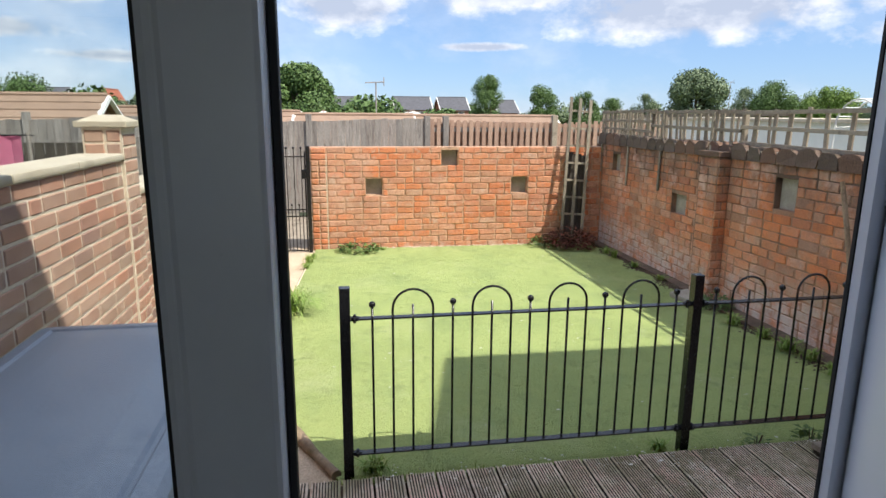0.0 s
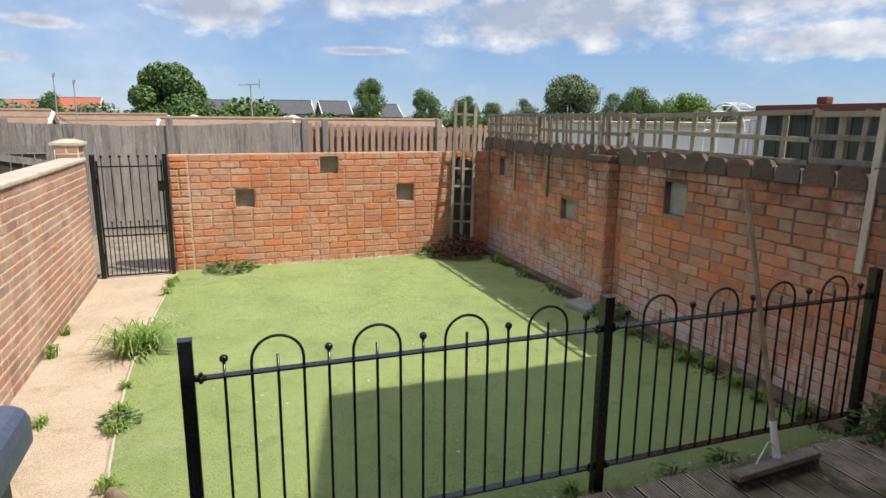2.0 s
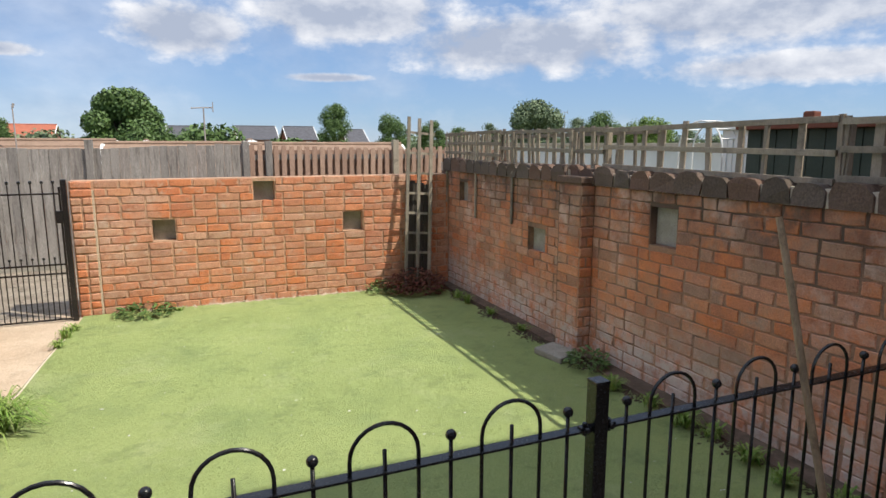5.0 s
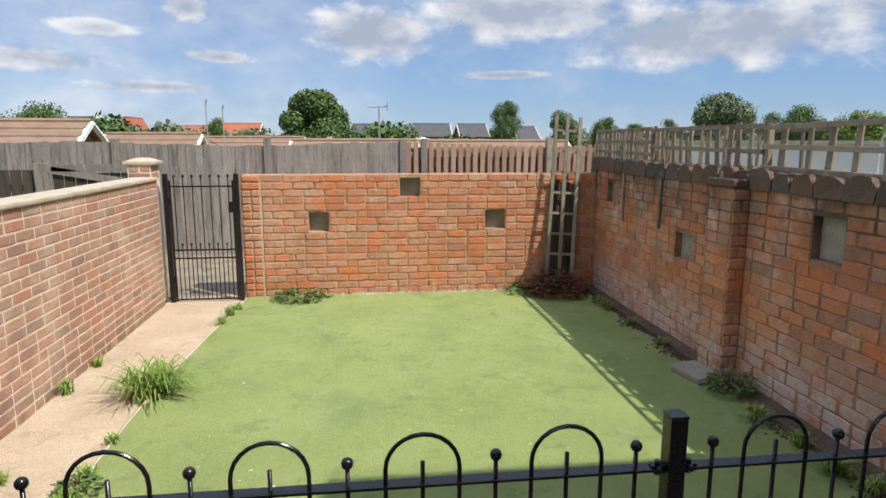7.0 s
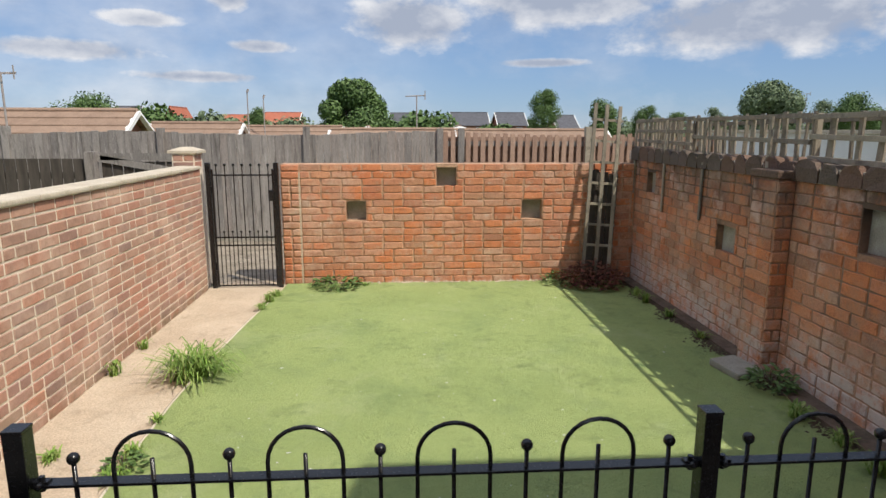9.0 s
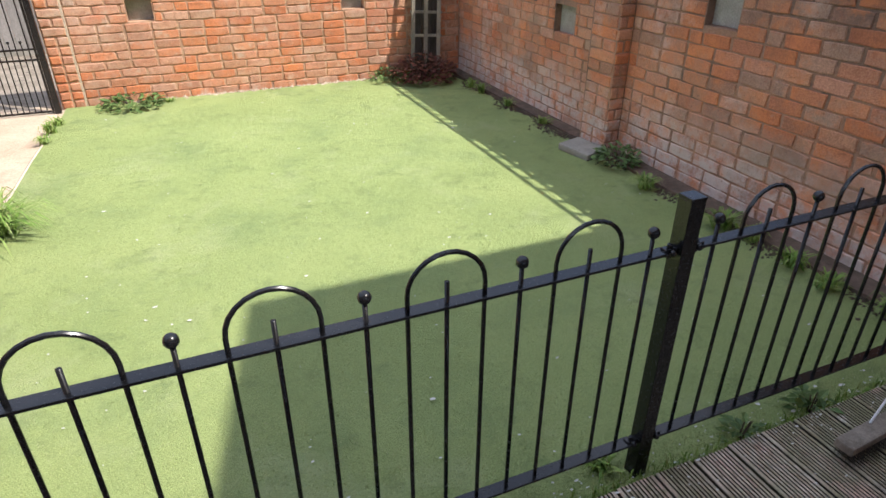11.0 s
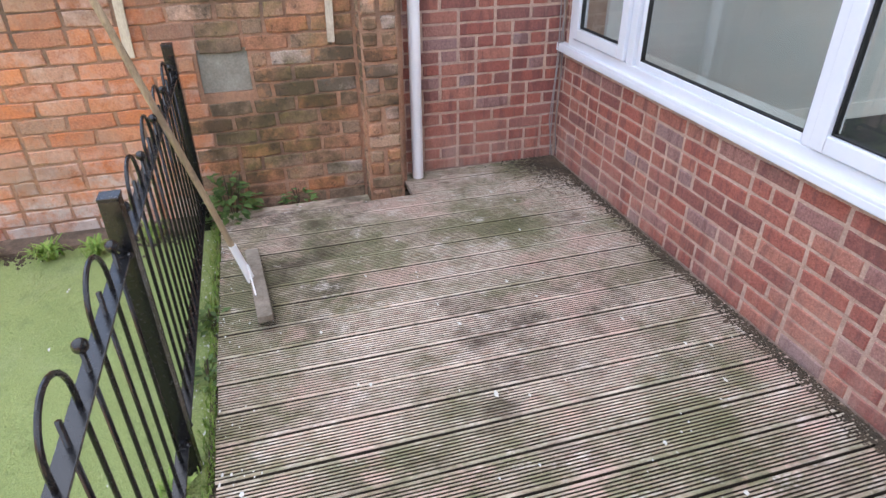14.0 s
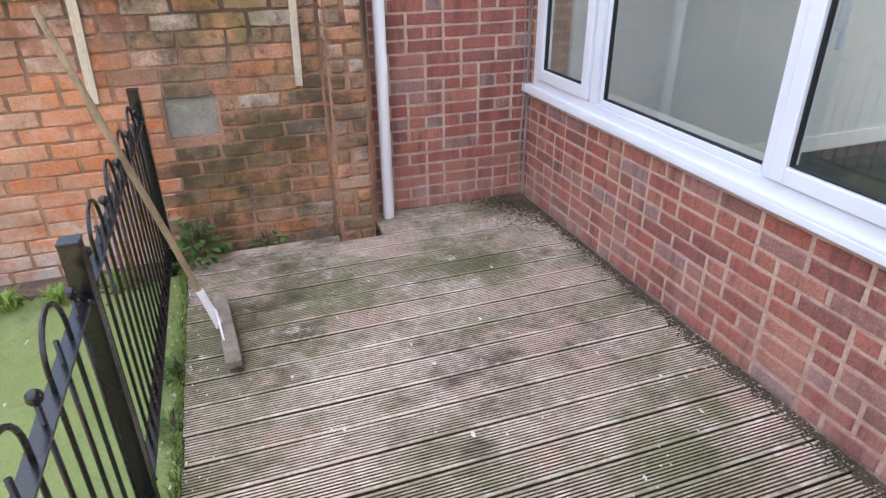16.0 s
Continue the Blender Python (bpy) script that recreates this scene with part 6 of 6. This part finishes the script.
def decking():
    t = thing("decking", "weathered grooved timber decking with green algae stains", "decking", (0, 0, 0), kind="structure")
    pitch, width = 0.1522, 0.1415
    x = 0.541 - pitch * 13
    shapes = {}
    k = 0
    while x < 3.60:
        y0, y1 = 2.632, 4.762
        a, b = max(x, -1.378), min(x + width, 3.592)
        if x > 3.25:
            y1 = 3.68
        wide = round(b - a, 4)
        key = (wide, y1, k % 3)
        if key not in shapes and wide > 0.02:
            rnd = random.Random(k)
            n = max(2, int(wide / 0.0150))
            bm = bmesh.new()
            prof = [(0.0, -0.028), (0.0, -0.003), (0.003, 0.0)]
            for g in range(n):
                c = 0.009 + (wide - 0.018) * (g + 0.5) / n
                prof += [(c - 0.0038, 0.0), (c - 0.0036, -0.0016), (c - 0.0030, -0.0065), (c + 0.0024, -0.0065), (c + 0.0030, -0.0016), (c + 0.0032, 0.0)]
            prof += [(wide - 0.003, 0.0), (wide, -0.003), (wide, -0.028)]
            rows = []
            for s in range(5):
                yy = y0 + (y1 - y0) * s / 4
                bend, lift = (0.0 if s in (0, 4) else rnd.uniform(-0.0012, 0.0012)), (rnd.uniform(-0.002, 0.0015))
                rows.append([bm.verts.new((p + bend, yy, q + (lift if s else 0))) for p, q in prof])
            for r0, r1 in zip(rows, rows[1:]):
                for i in range(len(prof) - 1):
                    face = bm.faces.new((r0[i], r0[i + 1], r1[i + 1], r1[i]))
                    # groove faces and board sides take the dark colour that deepens their shade
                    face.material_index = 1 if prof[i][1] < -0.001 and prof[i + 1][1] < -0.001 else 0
            bm.faces.new(rows[0])
            bm.faces.new(rows[-1][::-1])
            bmesh.ops.recalc_face_normals(bm, faces=bm.faces)
            shapes[key] = mesh_of(bm, "deck_board", M_DECK)
            shapes[key].materials.append(M_GROOVE_DARK)
        if wide > 0.02:
            ob = new("deck_board", shapes[key])
            ob.location = (a, random.Random(k).uniform(-0.004, 0.004), 0)
            ob.parent = t
        x += pitch
        k += 1
    part("end_board", block(3.26, 3.365, 3.93, 4.755, -0.03, -0.004, bevel=0.003), M_DECK, t)


decking()

# short fibres standing out of the turf
rng = np.random.default_rng(5)
N = 110000
px = rng.uniform(-0.68, 3.3, N)
py = 4.80 + 5.0 * rng.random(N) ** 2.2
edge_y, edge_x = [p[1] for p in TURF_EDGE[::-1]], [p[0] for p in TURF_EDGE[::-1]]
keep = px > np.interp(py, edge_y, edge_x) + 0.02
px, py = px[keep], py[keep]
ang, hgt = rng.uniform(0, 2 * np.pi, len(px)), rng.uniform(0.003, 0.008, len(px))
lean_x, lean_y = rng.normal(0, 0.006, len(px)), rng.normal(0, 0.006, len(px))
w = 0.0022
V = np.empty((len(px), 3, 3))
V[:, 0] = np.stack([px - w * np.cos(ang), py - w * np.sin(ang), np.full(len(px), -0.071)], 1)
V[:, 1] = np.stack([px + w * np.cos(ang), py + w * np.sin(ang), np.full(len(px), -0.071)], 1)
V[:, 2] = np.stack([px + lean_x, py + lean_y, -0.070 + hgt], 1)
tagged(joined("turf_fibres", V.reshape(-1, 3).tolist(), np.arange(len(px) * 3).reshape(-1, 3).tolist(), M_BLADE, turf), kind="stuff")
